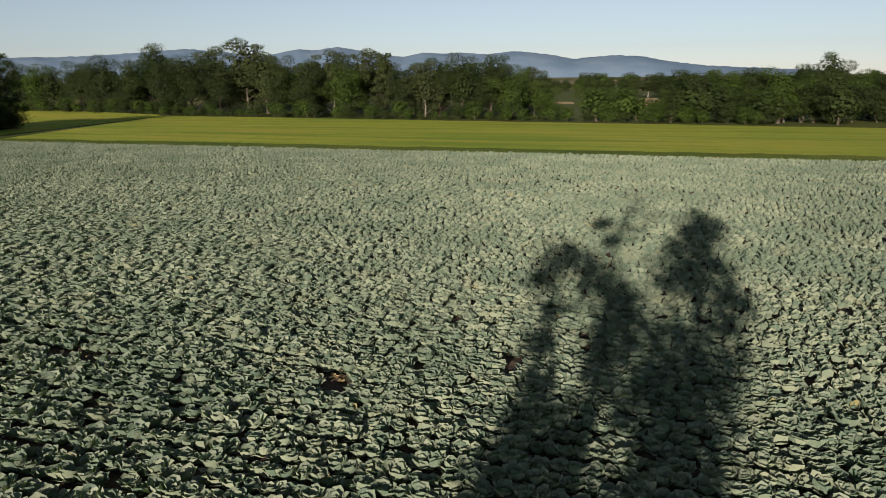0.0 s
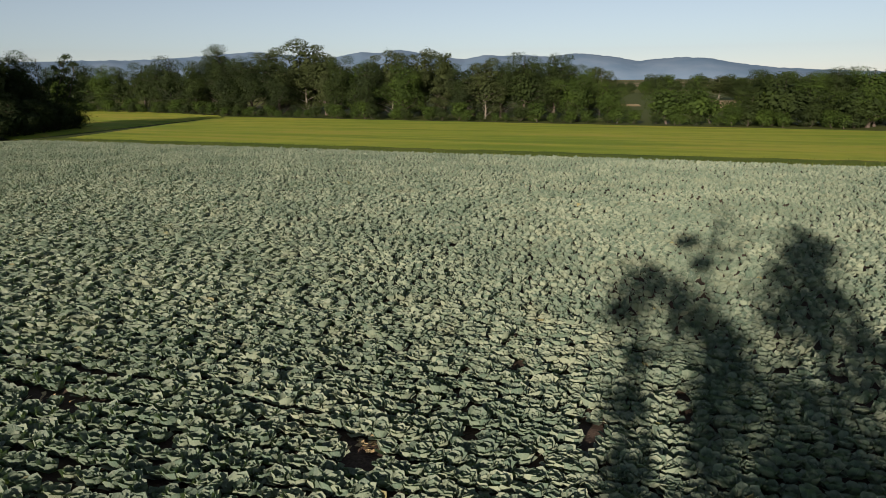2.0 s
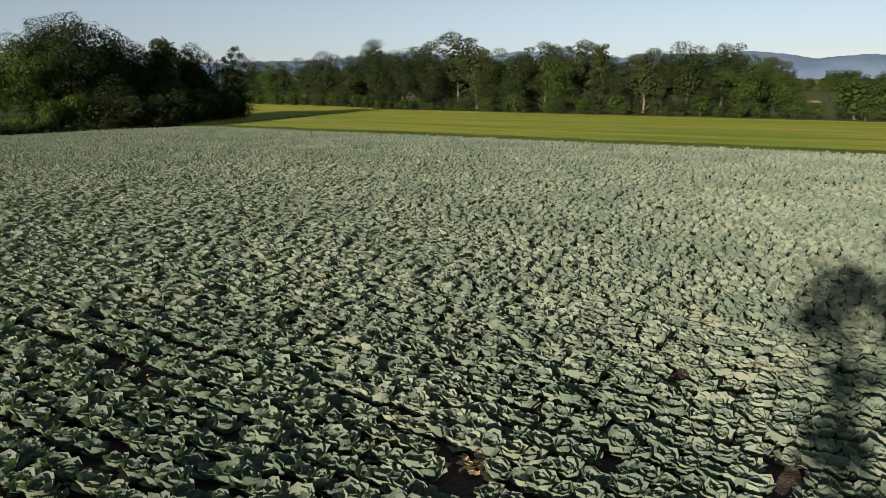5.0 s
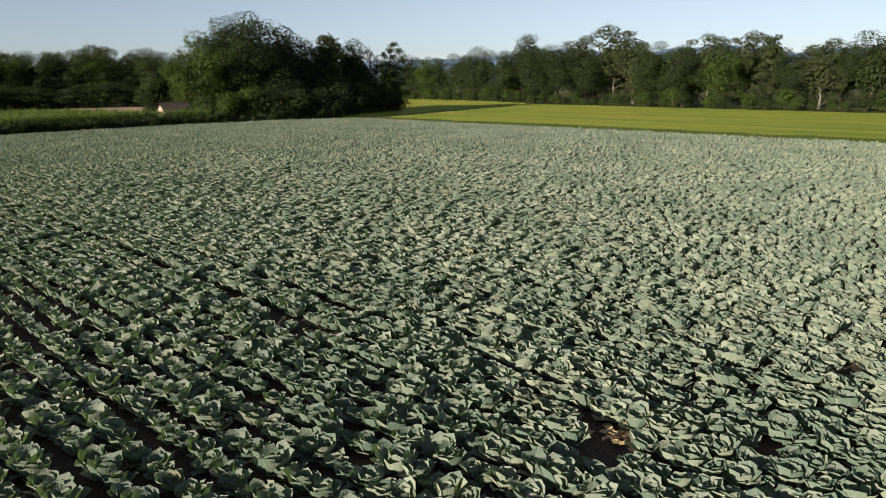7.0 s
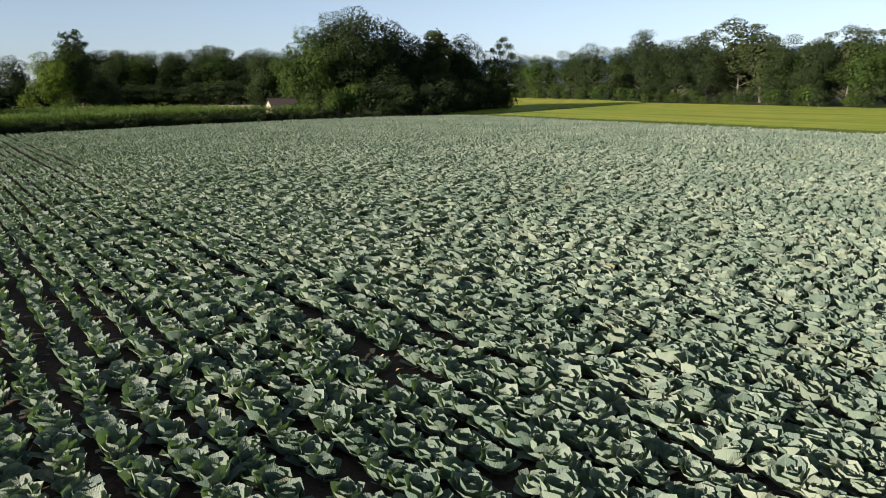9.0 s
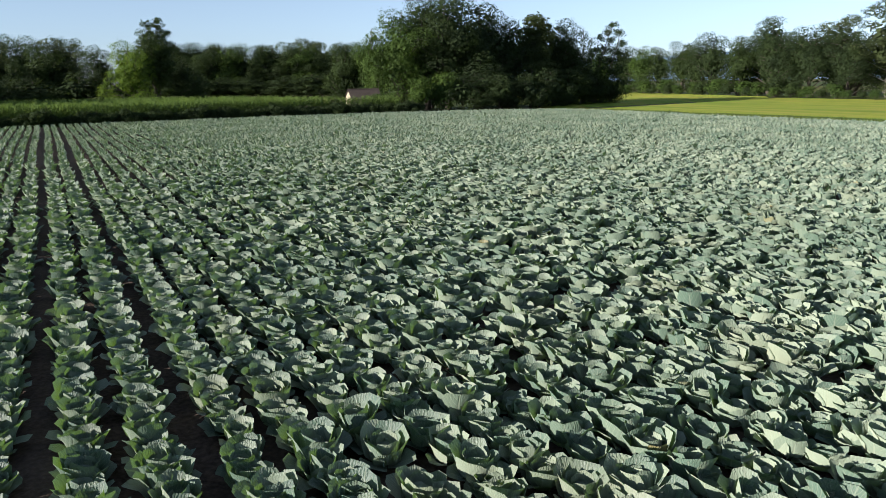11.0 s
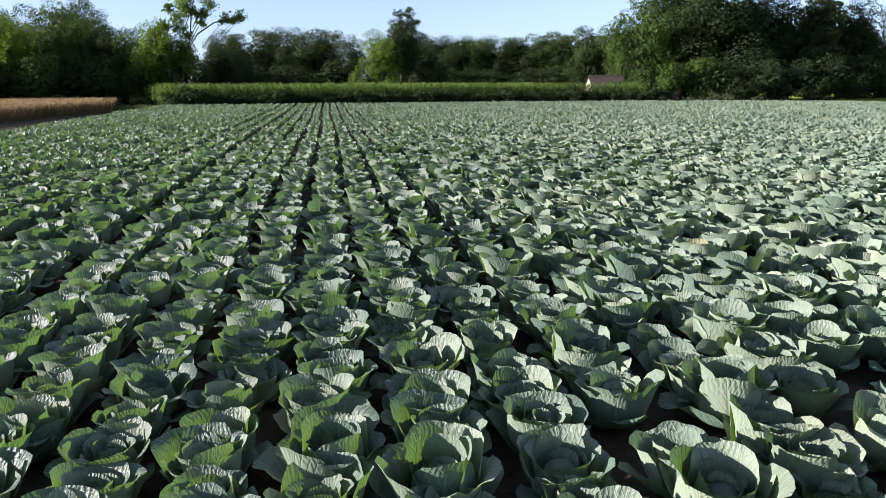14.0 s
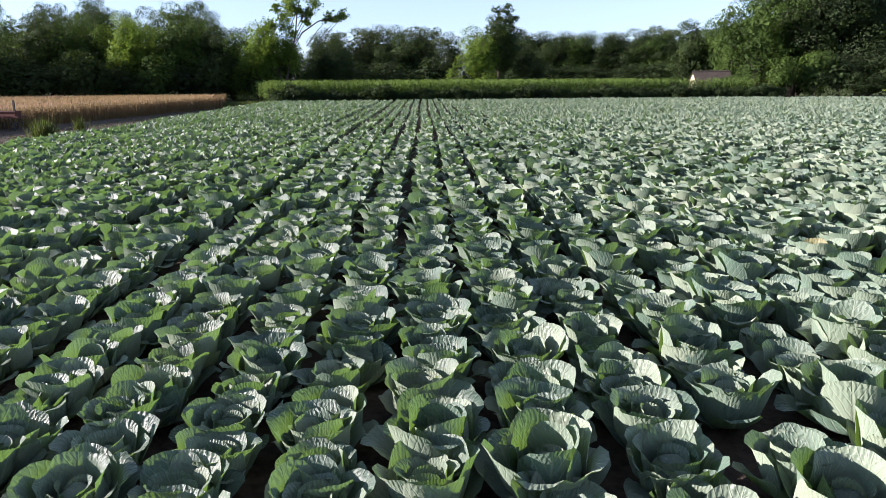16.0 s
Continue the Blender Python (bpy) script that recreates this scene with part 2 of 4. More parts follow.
# ---- the plan ----
ROW = np.array([-0.9181, 0.3964])       # the way the cabbage rows run
ACROSS = np.array([0.3964, 0.9181])
BORDER = np.array([0.362, 0.932])     # square to the southern border, which the rows meet at a slant
NORTH_A, NORTH_B = np.array([-62.0, 117.0]), np.array([130.0, 30.0])   # border with the meadow
WEST = [(-95, 43), (-91, 58), (-86, 76), (-80.5, 92), (-72, 106), (-62, 117)]


def west_edge(y):
    return np.interp(y, [p[1] for p in WEST], [p[0] for p in WEST])


def north_edge(x):
    return NORTH_A[1] + (x - NORTH_A[0]) * (NORTH_B[1] - NORTH_A[1]) / (NORTH_B[0] - NORTH_A[0])


# ground sheet to the horizon
def ground():
    h, far = Heap(), 4900.0
    s = np.concatenate([-np.geomspace(far, 12, 40), np.linspace(-10, 10, 9), np.geomspace(12, far, 40)])
    x, y = np.meshgrid(s, s)
    z = np.where(np.hypot(x, y) > 300, 0.6 * waves(x, y, 0.008), 0.0) - 0.02
    h.add(np.stack([x, y, z], -1), grid_faces(len(s), len(s)))
    tagged(new("ground", h.mesh("ground", LAND)), "flat farmland of grass and stubble fields", "ground", kind="structure")


def soil_bed():
    """Ridged red-brown earth below the cabbages."""
    h = Heap()
    across, along = np.arange(-9, 96, 0.17), np.arange(-41, 112, 2.0)
    c, l = np.meshgrid(across, along)
    x, y = c * ACROSS[0] + l * ROW[0], c * ACROSS[1] + l * ROW[1]
    z = 0.035 + 0.025 * np.cos((c - 16.76) / 0.6925 * 2 * np.pi) + 0.012 * waves(x, y, 3.1)
    keep = (y < north_edge(x) + 0.4) & (x > west_edge(y) - 0.6) & ((x * BORDER[0] + y * BORDER[1] > 3.7) | ((x < -34) & (y > 15.2 + (-47.9 - x) * 0.5565)))
    f = grid_faces(len(across), len(along))
    f = f[keep.ravel()[f].all(1)]
    h.add(np.stack([x, y, z], -1), f)
    tagged(new("soil", h.mesh("soil", SOIL)), "red-brown ridged earth under the cabbage rows", "soil", kind="structure")


def mountains():
    """A low range on the skyline, made blue by haze put into its colour."""
    bearing = [-50, -24.5, -22.5, -20.4, -17.6, -12.8, -9.9, -6.8, -4.5, -3.4, -1.6, -0.4, 1.3, 3.2, 5.2, 7.0, 7.8, 9.8, 11.7, 13.3, 14.7, 16.6, 18.1, 19.8, 21.5, 23.2, 24.6, 26.2, 28.2, 34]
    height = [60, 127, 128, 131, 144, 177, 158, 141, 177, 166, 189, 172, 147, 125, 151, 140, 149, 134, 152, 144, 129, 99, 114, 119, 111, 84, 66, 51, 40, 15]
    b = np.linspace(-50, 34, 420)
    top = np.interp(b, bearing, height)
    top = np.convolve(np.pad(top, 2, "edge"), [0.1, 0.2, 0.4, 0.2, 0.1], "valid") + 2 * waves(b, b * 0, 2.3) + 1.6 * waves(b, b * 0, 7.1)
    steps, h = np.linspace(0, 1, 9), Heap()
    bb, ss = np.meshgrid(np.radians(b), steps)
    far = 4000 + 650 * ss
    z = (top[None] + 9) * np.sin(ss * np.pi / 2) ** 0.8 + 5 * waves(bb * 57, ss * 9, 1.2) * np.sin(ss * np.pi) - 4 * (ss == 0)
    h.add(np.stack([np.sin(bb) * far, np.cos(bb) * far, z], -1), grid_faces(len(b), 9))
    tagged(new("backdrop", h.mesh("backdrop", MOUNTAIN)), "mountain range on the far skyline, blue haze in its colour", "mountains", kind="structure")


ground(), soil_bed(), mountains()


def patch(name, corners, height, nu, nv, material, label, category, rough, tufts, tuft_size, seed):
    """A standing crop between four corners: an uneven top with sides, and blades all over it."""
    rng, h = np.random.default_rng(seed), Heap()
    p = np.array(corners, float)

    def at(s, t):
        return ((1 - s) * (1 - t))[..., None] * p[0] + (s * (1 - t))[..., None] * p[1] + (s * t)[..., None] * p[2] + ((1 - s) * t)[..., None] * p[3]

    s, t = np.meshgrid(np.linspace(0, 1, nu), np.linspace(0, 1, nv))
    xy = at(s, t)
    z = height + rough * waves(xy[..., 0], xy[..., 1], 0.9) + rough * waves(xy[..., 0], xy[..., 1], 0.21, 3)
    edge = (s < 1e-6) | (s > 1 - 1e-6) | (t < 1e-6) | (t > 1 - 1e-6)
    z = np.where(edge, -0.02, z)
    h.add(np.concatenate([xy, z[..., None]], -1), grid_faces(nu, nv))
    u, w = rng.uniform(0.0, 1, tufts), rng.uniform(0, 1, tufts)
    xy = at(u, w)
    base = np.concatenate([xy, (height + rough * waves(xy[:, 0], xy[:, 1], 0.9) + rough * waves(xy[:, 0], xy[:, 1], 0.21, 3) - tuft_size * 0.55)[:, None]], 1)
    low = (w < 0.006) | (u < 0.004)
    base[low, 2] = rng.uniform(0.0, height * 0.6, low.sum())
    lean = rng.normal(0, 0.25, (tufts, 3)) * tuft_size + UP * tuft_size * rng.uniform(0.7, 1.3, (tufts, 1))
    side = rng.normal(size=(tufts, 3)) * np.array([1, 1, 0.1])
    side *= 0.16 * tuft_size / np.linalg.norm(side, axis=1, keepdims=True)
    v = np.stack([base - side, base + side, base + lean + side * 0.4, base + lean - side * 0.4], 1)
    h.add(v, np.arange(4 * tufts).reshape(-1, 4))
    tagged(new(name, h.mesh(name, material)), label, category, kind="stuff")


patch("grass_strip", [NORTH_A + (0.5, 0.7), NORTH_B + (0.4, 0.7), NORTH_B + (2.9, 6.2), NORTH_A + (2.9, 6.2)], 0.16, 220, 8, STRIP,
      "low green grass between cabbages and meadow", "grass", 0.05, 9000, 0.16, 8)
patch("meadow", [NORTH_A + (2.2, 4.2), NORTH_B + (2.2, 4.2), (150, 70), (-52, 195)], 0.13, 150, 60, MEADOW,
      "yellow-green meadow beyond the cabbages, evening lit", "meadow", 0.03, 14000, 0.08, 3)
patch("meadow", [(-66, 120.5), (-52, 195), (-112, 258), (-150, 215)], 0.30, 60, 60, MEADOW,
      "rough yellow-green meadow behind the tree clump", "meadow", 0.05, 9000, 0.14, 4)
patch("stubble_field", [(86, 216), (101, 211), (130, 271), (111, 280)], 0.2, 20, 20, STUBBLE, "pale tan stubble field seen past the hedge", "stubble field", 0.02, 800, 0.15, 6)
patch("stubble_field", [(64, 235), (71, 233), (75, 249), (68, 251)], 0.2, 12, 12, STUBBLE, "pale tan stubble field seen past the hedge", "stubble field", 0.02, 300, 0.15, 7)
patch("stubble_field", [(-145, 130), (-134, 142), (-156, 166), (-170, 151)], 0.2, 20, 20, STUBBLE, "pale tan stubble field behind the maize", "stubble field", 0.02, 500, 0.15, 9)
patch("wheat", [(-47.9, 15.1), (-85.1, 35.8), (-108, 39.8), (-112, 0)], 0.86, 90, 60, WHEAT,
      "ripe pinkish-tan wheat beside the cabbage field", "wheat", 0.04, 26000, 0.2, 5)


def wheat_rim():
    """Single stalks with bent ears along the open sides of the wheat."""
    rng, h = np.random.default_rng(15), Heap()
    for a, b, n in (((-47, 16.2), (-84.5, 37.0), 9000), ((-84.5, 37.0), (-108, 41), 2500)):
        a, b = np.array(a), np.array(b)
        d = (b - a) / np.linalg.norm(b - a)
        xy = a + (b - a) * rng.uniform(0, 1, (n, 1)) + np.array([d[1], -d[0]]) * -np.abs(rng.normal(0, 0.55, (n, 1)))
        foot = np.concatenate([xy, np.zeros((n, 1))], 1)
        top = foot + rng.normal(0, 0.07, (n, 3)) * (1, 1, 0) + UP * rng.uniform(0.66, 0.95, (n, 1))
        ear = top + rng.normal(0, 0.06, (n, 3)) + UP * 0.05
        side = rng.normal(size=(n, 3)) * (1, 1, 0)
        side /= np.linalg.norm(side, axis=1, keepdims=True)
        h.add(np.stack([foot - side * 0.012, foot + side * 0.012, top + side * 0.012, top - side * 0.012], 1), np.arange(4 * n).reshape(-1, 4))
        h.add(np.stack([top - side * 0.02, top + side * 0.02, ear + side * 0.012, ear - side * 0.012], 1), np.arange(4 * n).reshape(-1, 4))
    tagged(new("wheat_stalks", h.mesh("wheat_stalks", STALK)), "brown and golden wheat stalks at the crop's edge", "wheat", kind="stuff")


wheat_rim()


# ---- trees ----
def tree_parts(seed, height, radius, low, clusters, per, size, bark, leaves, trunk_r=0.3, open_top=0.0, lean=(0, 0)):
    """Trunk with its branches, and crown, of one tree, with its foot at the origin."""
    rng = np.random.default_rng(seed)
    z = np.linspace(0, 1, 8)
    sway = np.stack([lean[0] * z ** 2 + 0.25 * np.sin(z * 5 + seed), lean[1] * z ** 2 + 0.25 * np.sin(z * 4 + 2 * seed), z * height * 0.93], 1)
    sway[0, :2] = 0
    trunk = Heap().add(*tube(sway, trunk_r * (1 - 0.9 * z) * (1 + 0.5 * np.exp(-z * 18)), 8))
    crown = Heap()
    mid, half = height * (1 + low) / 2, height * (1 - low) / 2
    lobes = max(15, clusters // 2)
    heavy = rng.uniform(0, 6.28)                            # the side to which the crown is fuller
    mids, sizes = [], []
    boughs = []                                             # three to five masses of unlike height make up the crown
    for k in range(5):
        ang, out = heavy + k * 2.2 + rng.uniform(-0.5, 0.5), (0.0, 0.52, 0.46, 0.55, 0.42)[k] * rng.uniform(0.8, 1.15)
        boughs.append((math.cos(ang) * radius * out, math.sin(ang) * radius * out, mid + half * (0.24, 0.04, 0.14, -0.36, -0.48)[k] + half * rng.uniform(-0.12, 0.12),
                       radius * (0.60, 0.52, 0.50, 0.52, 0.56)[k] * rng.uniform(0.88, 1.12), half * (0.58, 0.55, 0.55, 0.5, 0.46)[k]))
    for k in range(lobes):                                  # rounded sprays all over those masses
        bx, by, bz, br, bh = boughs[k % 5]
        up = 0.95 - 1.75 * ((k // 5) + rng.uniform(0.1, 0.9)) / (lobes / 5)
        ang = k * 2.4 + rng.uniform(-0.5, 0.5)
        reach = math.sqrt(max(0.05, 1 - min(0.97, abs(up)) ** 2)) * rng.uniform(0.65, 1.0)
        mids.append((bx + math.cos(ang) * br * reach, by + math.sin(ang) * br * reach, max(bz + up * bh, 0.06 * height)))
        sizes.append(radius * rng.uniform(0.20, 0.36) * (1 - open_top * (0.35 if up > 0 else 0.1)))
    mids, sizes = np.array(mids), np.array(sizes)
    mids[:, :2] += np.array(lean) * (mids[:, 2:] / height) ** 2
    flat = np.array([1.22, 1.22, 0.70])
    for k, (c, rl) in enumerate(zip(mids, sizes)):
        foot = np.array([np.interp(max(c[2] - rl - 0.8, height * low * 0.5), sway[:, 2], sway[:, i]) for i in range(3)])
        bend = (foot + c) / 2 + rng.normal(0, 0.1, 3) * radius + UP * 0.1 * radius
        r0 = trunk_r * 0.45 * (1.1 - c[2] / height * 0.75)
        tip = c + (c - bend) / np.linalg.norm(c - bend) * rl * (0.5 + 0.5 * open_top)
        trunk.add(*tube([foot, bend, c, tip], [r0, r0 * 0.65, r0 * 0.4, r0 * 0.1], 5))
        n = int(4.2 * clusters * per * (rl ** 2) / (sizes ** 2).sum() * (1 - 0.3 * open_top))
        d = rng.normal(size=(n, 3))
        d /= np.linalg.norm(d, axis=1, keepdims=True)
        lump = 1 + 0.22 * np.sin(d[:, 0] * 4.5 + k) * np.sin(d[:, 1] * 4.5 + 2 * k) + 0.13 * np.sin(d[:, 2] * 11 + 3 * k) * np.sin(d[:, 0] * 7 - k)
        place = c + d * (rl * lump * rng.uniform(0.72, 1.08, n))[:, None] * flat
        hid = (np.linalg.norm((place[:, None] - mids[None]) / flat, axis=2) < sizes * 0.74).sum(1) > 0
        place, d = place[~hid], d[~hid]
        place[:, 2] = np.maximum(place[:, 2], 0.15)
        crown.add(*cards(place, size * 0.55, rng, 0.25, d))
        for _ in range(3):                                  # sprays that stand out of the bough
            q = rng.normal(size=3) + UP * 0.5
            q /= np.linalg.norm(q)
            place = c + q * rl * flat * rng.uniform(0.95, 1.2) + rng.normal(0, 0.17 * rl, (13, 3))
            place[:, 2] = np.maximum(place[:, 2], 0.15)
            crown.add(*cards(place, size * 0.55, rng, 0.45, q[None] * 0.4))
    a, b = np.meshgrid(np.linspace(0, 2 * np.pi, 13), np.linspace(-1.5, 1.5, 9))     # a closed lump added inside, so no sky shows through the crown
    lump = (0.34 - 0.25 * open_top) * (1 + 0.16 * np.sin(3 * a + seed) * np.sin(2.6 * b + seed) + 0.12 * np.sin(5 * a - 4 * b))
    core = np.stack([np.cos(a) * np.cos(b) * radius, np.sin(a) * np.cos(b) * radius, np.sin(b) * half], -1) * lump[..., None]
    crown.add(core + (lean[0] * 0.3, lean[1] * 0.3, mid - 0.03 * height), grid_faces(13, 9))
    n = int(clusters * 16)                                  # larger leaf sprays added within, to block light through the crown
    d = rng.normal(size=(n, 3))
    d *= (rng.uniform(0.36, 0.66, n) / np.linalg.norm(d, axis=1))[:, None]
    core = d * (radius, radius, half) + (lean[0] * 0.4, lean[1] * 0.4, mid)
    crown.add(*cards(core, size * 1.7, rng, 0.3, d))
    v = np.concatenate(crown.v)
    crown.v = [q * (1, 1, height / v[:, 2].max()) for q in crown.v]
    return (("trunk", trunk.mesh("trunk", bark)), ("crown", crown.mesh("crown", leaves, False)))


def make_tree(name, parts, m, label, category="tree", group=""):
    ob = root(name, m, label, category, group)
    for part_name, me in parts:
        child(part_name, me, ob)
    return ob


KINDS = {
    "round": tree_parts(11, 14, 4.6, 0.0, 60, 72, 0.165, BARK, LEAF_DARK),
    "broad": tree_parts(12, 14, 5.2, 0.0, 64, 72, 0.17, BARK, LEAF_MID),
    "oak": tree_parts(13, 14, 4.3, 0.0, 60, 72, 0.165, BARK, LEAF_DARK, lean=(0.6, 0.3)),
    "airy": tree_parts(14, 14, 4.0, 0.05, 50, 70, 0.18, BARK_PALE, LEAF_OLIVE, 0.17, 0.25),
    "tall": tree_parts(15, 14, 3.1, 0.0, 42, 64, 0.18, BARK, LEAF_OLIVE, 0.24),
    "spindly": tree_parts(16, 14, 2.5, 0.12, 22, 60, 0.17, BARK, LEAF_DARK, 0.2, 0.6),
    "bright": tree_parts(17, 14, 4.4, 0.0, 60, 72, 0.165, BARK, LEAF_SUNLIT),
    "deep": tree_parts(21, 14, 4.5, 0.0, 60, 72, 0.165, BARK, LEAF_SHADED),
    "thicket": tree_parts(22, 6, 3.4, 0.0, 18, 60, 0.17, BARK, LEAF_SHADED, 0.12),
    "weed": tree_parts(24, 1.6, 1.35, 0.0, 20, 50, 0.085, BARK, LEAF_SHADED, 0.03),
    "shrub": tree_parts(18, 6, 3.2, 0.0, 18, 60, 0.17, BARK, LEAF_MID, 0.12),
    "bush": tree_parts(19, 6, 3.4, 0.0, 18, 60, 0.17, BARK, LEAF_DARK, 0.12),
}
LABELS = {
    "weed": "tangle of tall weeds before the maize, coloured shade-dark",
    "deep": "dense tree with a rounded crown, its leaves coloured shade-dark", "thicket": "dense thicket bush at the trees' feet, its leaves coloured shade-dark",
    "round": "dark green leafy tree with a rounded crown", "broad": "broad spreading green tree, full summer foliage",
    "oak": "dense dark green tree with an uneven crown", "airy": "thin olive tree with pale bare limbs showing",
    "tall": "tall narrow olive-green tree", "spindly": "spindly dark tree with sparse tufts of leaves",
    "bright": "bright green leafy tree, sunlight put into its leaf colour", "shrub": "low green shrub, dense to the ground", "bush": "dark green bush, dense to the ground",
}
FIRST = {}
shake = random.Random(5)


def plant(kind, x, y, height, group, wide=1.0):
    """One tree or shrub of a kind, with its foot at x, y."""
    full = {"shrub": 6, "bush": 6, "thicket": 6, "weed": 1.6}.get(kind, 14)
    s = height * 1.03 / full
    m = Matrix.LocRotScale((x, y, -0.05), Euler((0, 0, shake.uniform(0, 6.28))), (s * wide * shake.uniform(0.92, 1.1), s * wide * shake.uniform(0.92, 1.1), s))
    name = "tree" if full == 14 else "shrub" if full == 6 else "weed"
    if kind in FIRST:
        return tagged(copy_thing(FIRST[kind], m @ Matrix.Diagonal([1 / q for q in FIRST[kind].scale] + [1])), group=group)
    FIRST[kind] = make_tree(name, KINDS[kind], m, LABELS[kind], name, group)
    return FIRST[kind]


def plant_all(group, rows, spread=1.0):
    for kind, x, y, height, *wide in rows:
        plant(kind, x, y, height, group, spread * (wide[0] if wide else 1.0))


plant_all("wood beyond the meadow", [
    ("oak", -60, 224, 19.8), ("deep", -47, 207, 15.6), ("airy", -44, 218, 18.8, 1.1), ("airy", -31, 204, 20.2, 1.2), ("oak", -20, 190, 15.0),
    ("deep", -13, 181, 13.6), ("airy", -7, 187, 16.6), ("airy", 1, 187, 16.8, 1.1), ("tall", 6, 177, 15.0), ("deep", 10, 172, 11.4),
    ("airy", 15, 169, 13.8), ("oak", 23, 164, 14.4, 1.1), ("round", 30, 164, 14.2), ("broad", 33, 153, 11.0), ("airy", 41, 166, 11.6)], 1.08)
plant_all("wood beyond the meadow", [
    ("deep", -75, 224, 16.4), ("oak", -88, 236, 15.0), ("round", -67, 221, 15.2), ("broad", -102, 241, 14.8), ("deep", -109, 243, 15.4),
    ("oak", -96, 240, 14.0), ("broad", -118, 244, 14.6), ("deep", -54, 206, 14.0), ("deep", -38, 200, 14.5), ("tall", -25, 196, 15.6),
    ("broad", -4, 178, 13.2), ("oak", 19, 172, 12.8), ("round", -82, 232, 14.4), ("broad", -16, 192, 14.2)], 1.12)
for k in range(17):                                     # a second rank behind the first
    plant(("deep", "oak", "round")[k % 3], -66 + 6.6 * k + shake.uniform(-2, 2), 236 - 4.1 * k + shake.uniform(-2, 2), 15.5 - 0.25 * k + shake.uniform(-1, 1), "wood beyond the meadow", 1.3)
plant_all("hedge wood beside the meadow", [
    ("broad", 38.5, 149, 8.8), ("shrub", 48, 141, 7.2), ("shrub", 52, 137, 7.2), ("shrub", 61, 141, 4.4), ("shrub", 57, 142, 5.2), ("bush", 66, 132, 9.6), ("broad", 71, 132, 9.8),
    ("round", 76, 132, 10.4), ("broad", 78, 125, 10.6), ("round", 84, 127, 11.0), ("round", 91, 129, 13.2, 0.7), ("broad", 98, 131, 10.0),
    ("round", 104, 128, 9.8), ("bush", 86, 119, 8.0), ("bush", 75, 124, 7.2), ("bright", 68.5, 152, 6.4), ("airy", 120, 292, 9.6, 1.9), ("round", 126, 287, 8.6, 1.7)], 1.3)
for k in range(13):                                     # its dense green foot
    plant(("bush", "shrub", "thicket")[k % 3], 62 + 3.8 * k + shake.uniform(-1, 1), 133 - 1.15 * k + shake.uniform(-2, 2), shake.uniform(5.6, 8.4), "hedge wood beside the meadow", 1.25)
    plant(("round", "deep", "broad")[k % 3], 66 + 3.9 * k + shake.uniform(-1, 1), 138 - 0.7 * k + shake.uniform(-2, 2), shake.uniform(8.6, 10.4), "hedge wood beside the meadow", 1.5)
for k in range(50):                                     # undergrowth along the meadow's far side
    s = k / 49
    px, py = -52 + 128 * s, 196 - 76 * s
    plant(("shrub", "bush", "shrub")[k % 3], px + shake.uniform(-1, 1.5), py + shake.uniform(1, 4), shake.uniform(1.8, 4.4), "undergrowth along the meadow", 1.35)
for k in range(20):                                     # and where the meadow runs on behind the clump
    s = k / 19
    plant(("bush", "shrub")[k % 2], -54 - 62 * s + shake.uniform(-1, 1), 203 + 43 * s + shake.uniform(-3, 1), shake.uniform(2.5, 4.8), "undergrowth along the meadow", 1.4)
plant_all("dark tree clump", [
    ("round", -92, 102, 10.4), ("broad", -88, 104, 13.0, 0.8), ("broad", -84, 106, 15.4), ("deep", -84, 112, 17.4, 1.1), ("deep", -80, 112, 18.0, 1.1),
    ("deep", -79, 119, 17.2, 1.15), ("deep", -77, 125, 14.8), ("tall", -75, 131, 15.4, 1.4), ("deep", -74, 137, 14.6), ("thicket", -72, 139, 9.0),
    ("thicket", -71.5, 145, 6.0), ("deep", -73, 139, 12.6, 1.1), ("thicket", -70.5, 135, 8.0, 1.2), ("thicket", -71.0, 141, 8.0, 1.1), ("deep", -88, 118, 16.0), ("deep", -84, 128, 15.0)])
plant_all("dark tree clump", [
    ("shrub", -78, 103, 5.2), ("thicket", -74.5, 109, 5.4), ("thicket", -71.5, 114, 5.6), ("thicket", -69, 119, 5.6), ("thicket", -68.5, 125, 6.2),
    ("thicket", -69, 131, 6.4), ("shrub", -77, 107, 6.0), ("thicket", -73, 117, 7.0), ("thicket", -71, 123, 7.4),
    ("thicket", -68.5, 143, 5.0, 1.2), ("thicket", -67.5, 138.5, 5.4, 1.1), ("thicket", -69, 147.5, 4.6, 1.2), ("thicket", -68, 134, 5.6),
    ("thicket", -72.5, 111.5, 3.2, 1.6), ("thicket", -70.5, 116.5, 3.2, 1.6), ("thicket", -69, 122, 3.4, 1.6), ("thicket", -68.5, 128, 3.4, 1.6)])
plant_all("trees behind the wheat", [
    ("broad", -125, 17, 11.4), ("oak", -120, 20, 11.2), ("broad", -119, 24, 11.0, 0.9), ("round", -126, 27, 12.6), ("bright", -115, 30, 11.2),
    ("bright", -119, 33, 10.6), ("broad", -117, 37, 12.9, 0.8), ("oak", -123, 40, 12.0), ("round", -120, 44, 9.8), ("bright", -111, 46, 10.2, 1.15),
    ("deep", -117, 51, 8.6), ("deep", -119, 57, 7.8, 1.2), ("thicket", -112.5, 46.5, 5.0, 1.1), ("deep", -128, 62, 8.0, 1.3), ("bush", -112, 25, 6.4), ("shrub", -112, 33, 6.0), ("bush", -111, 40, 6.2), ("bush", -114, 17, 6.4)])
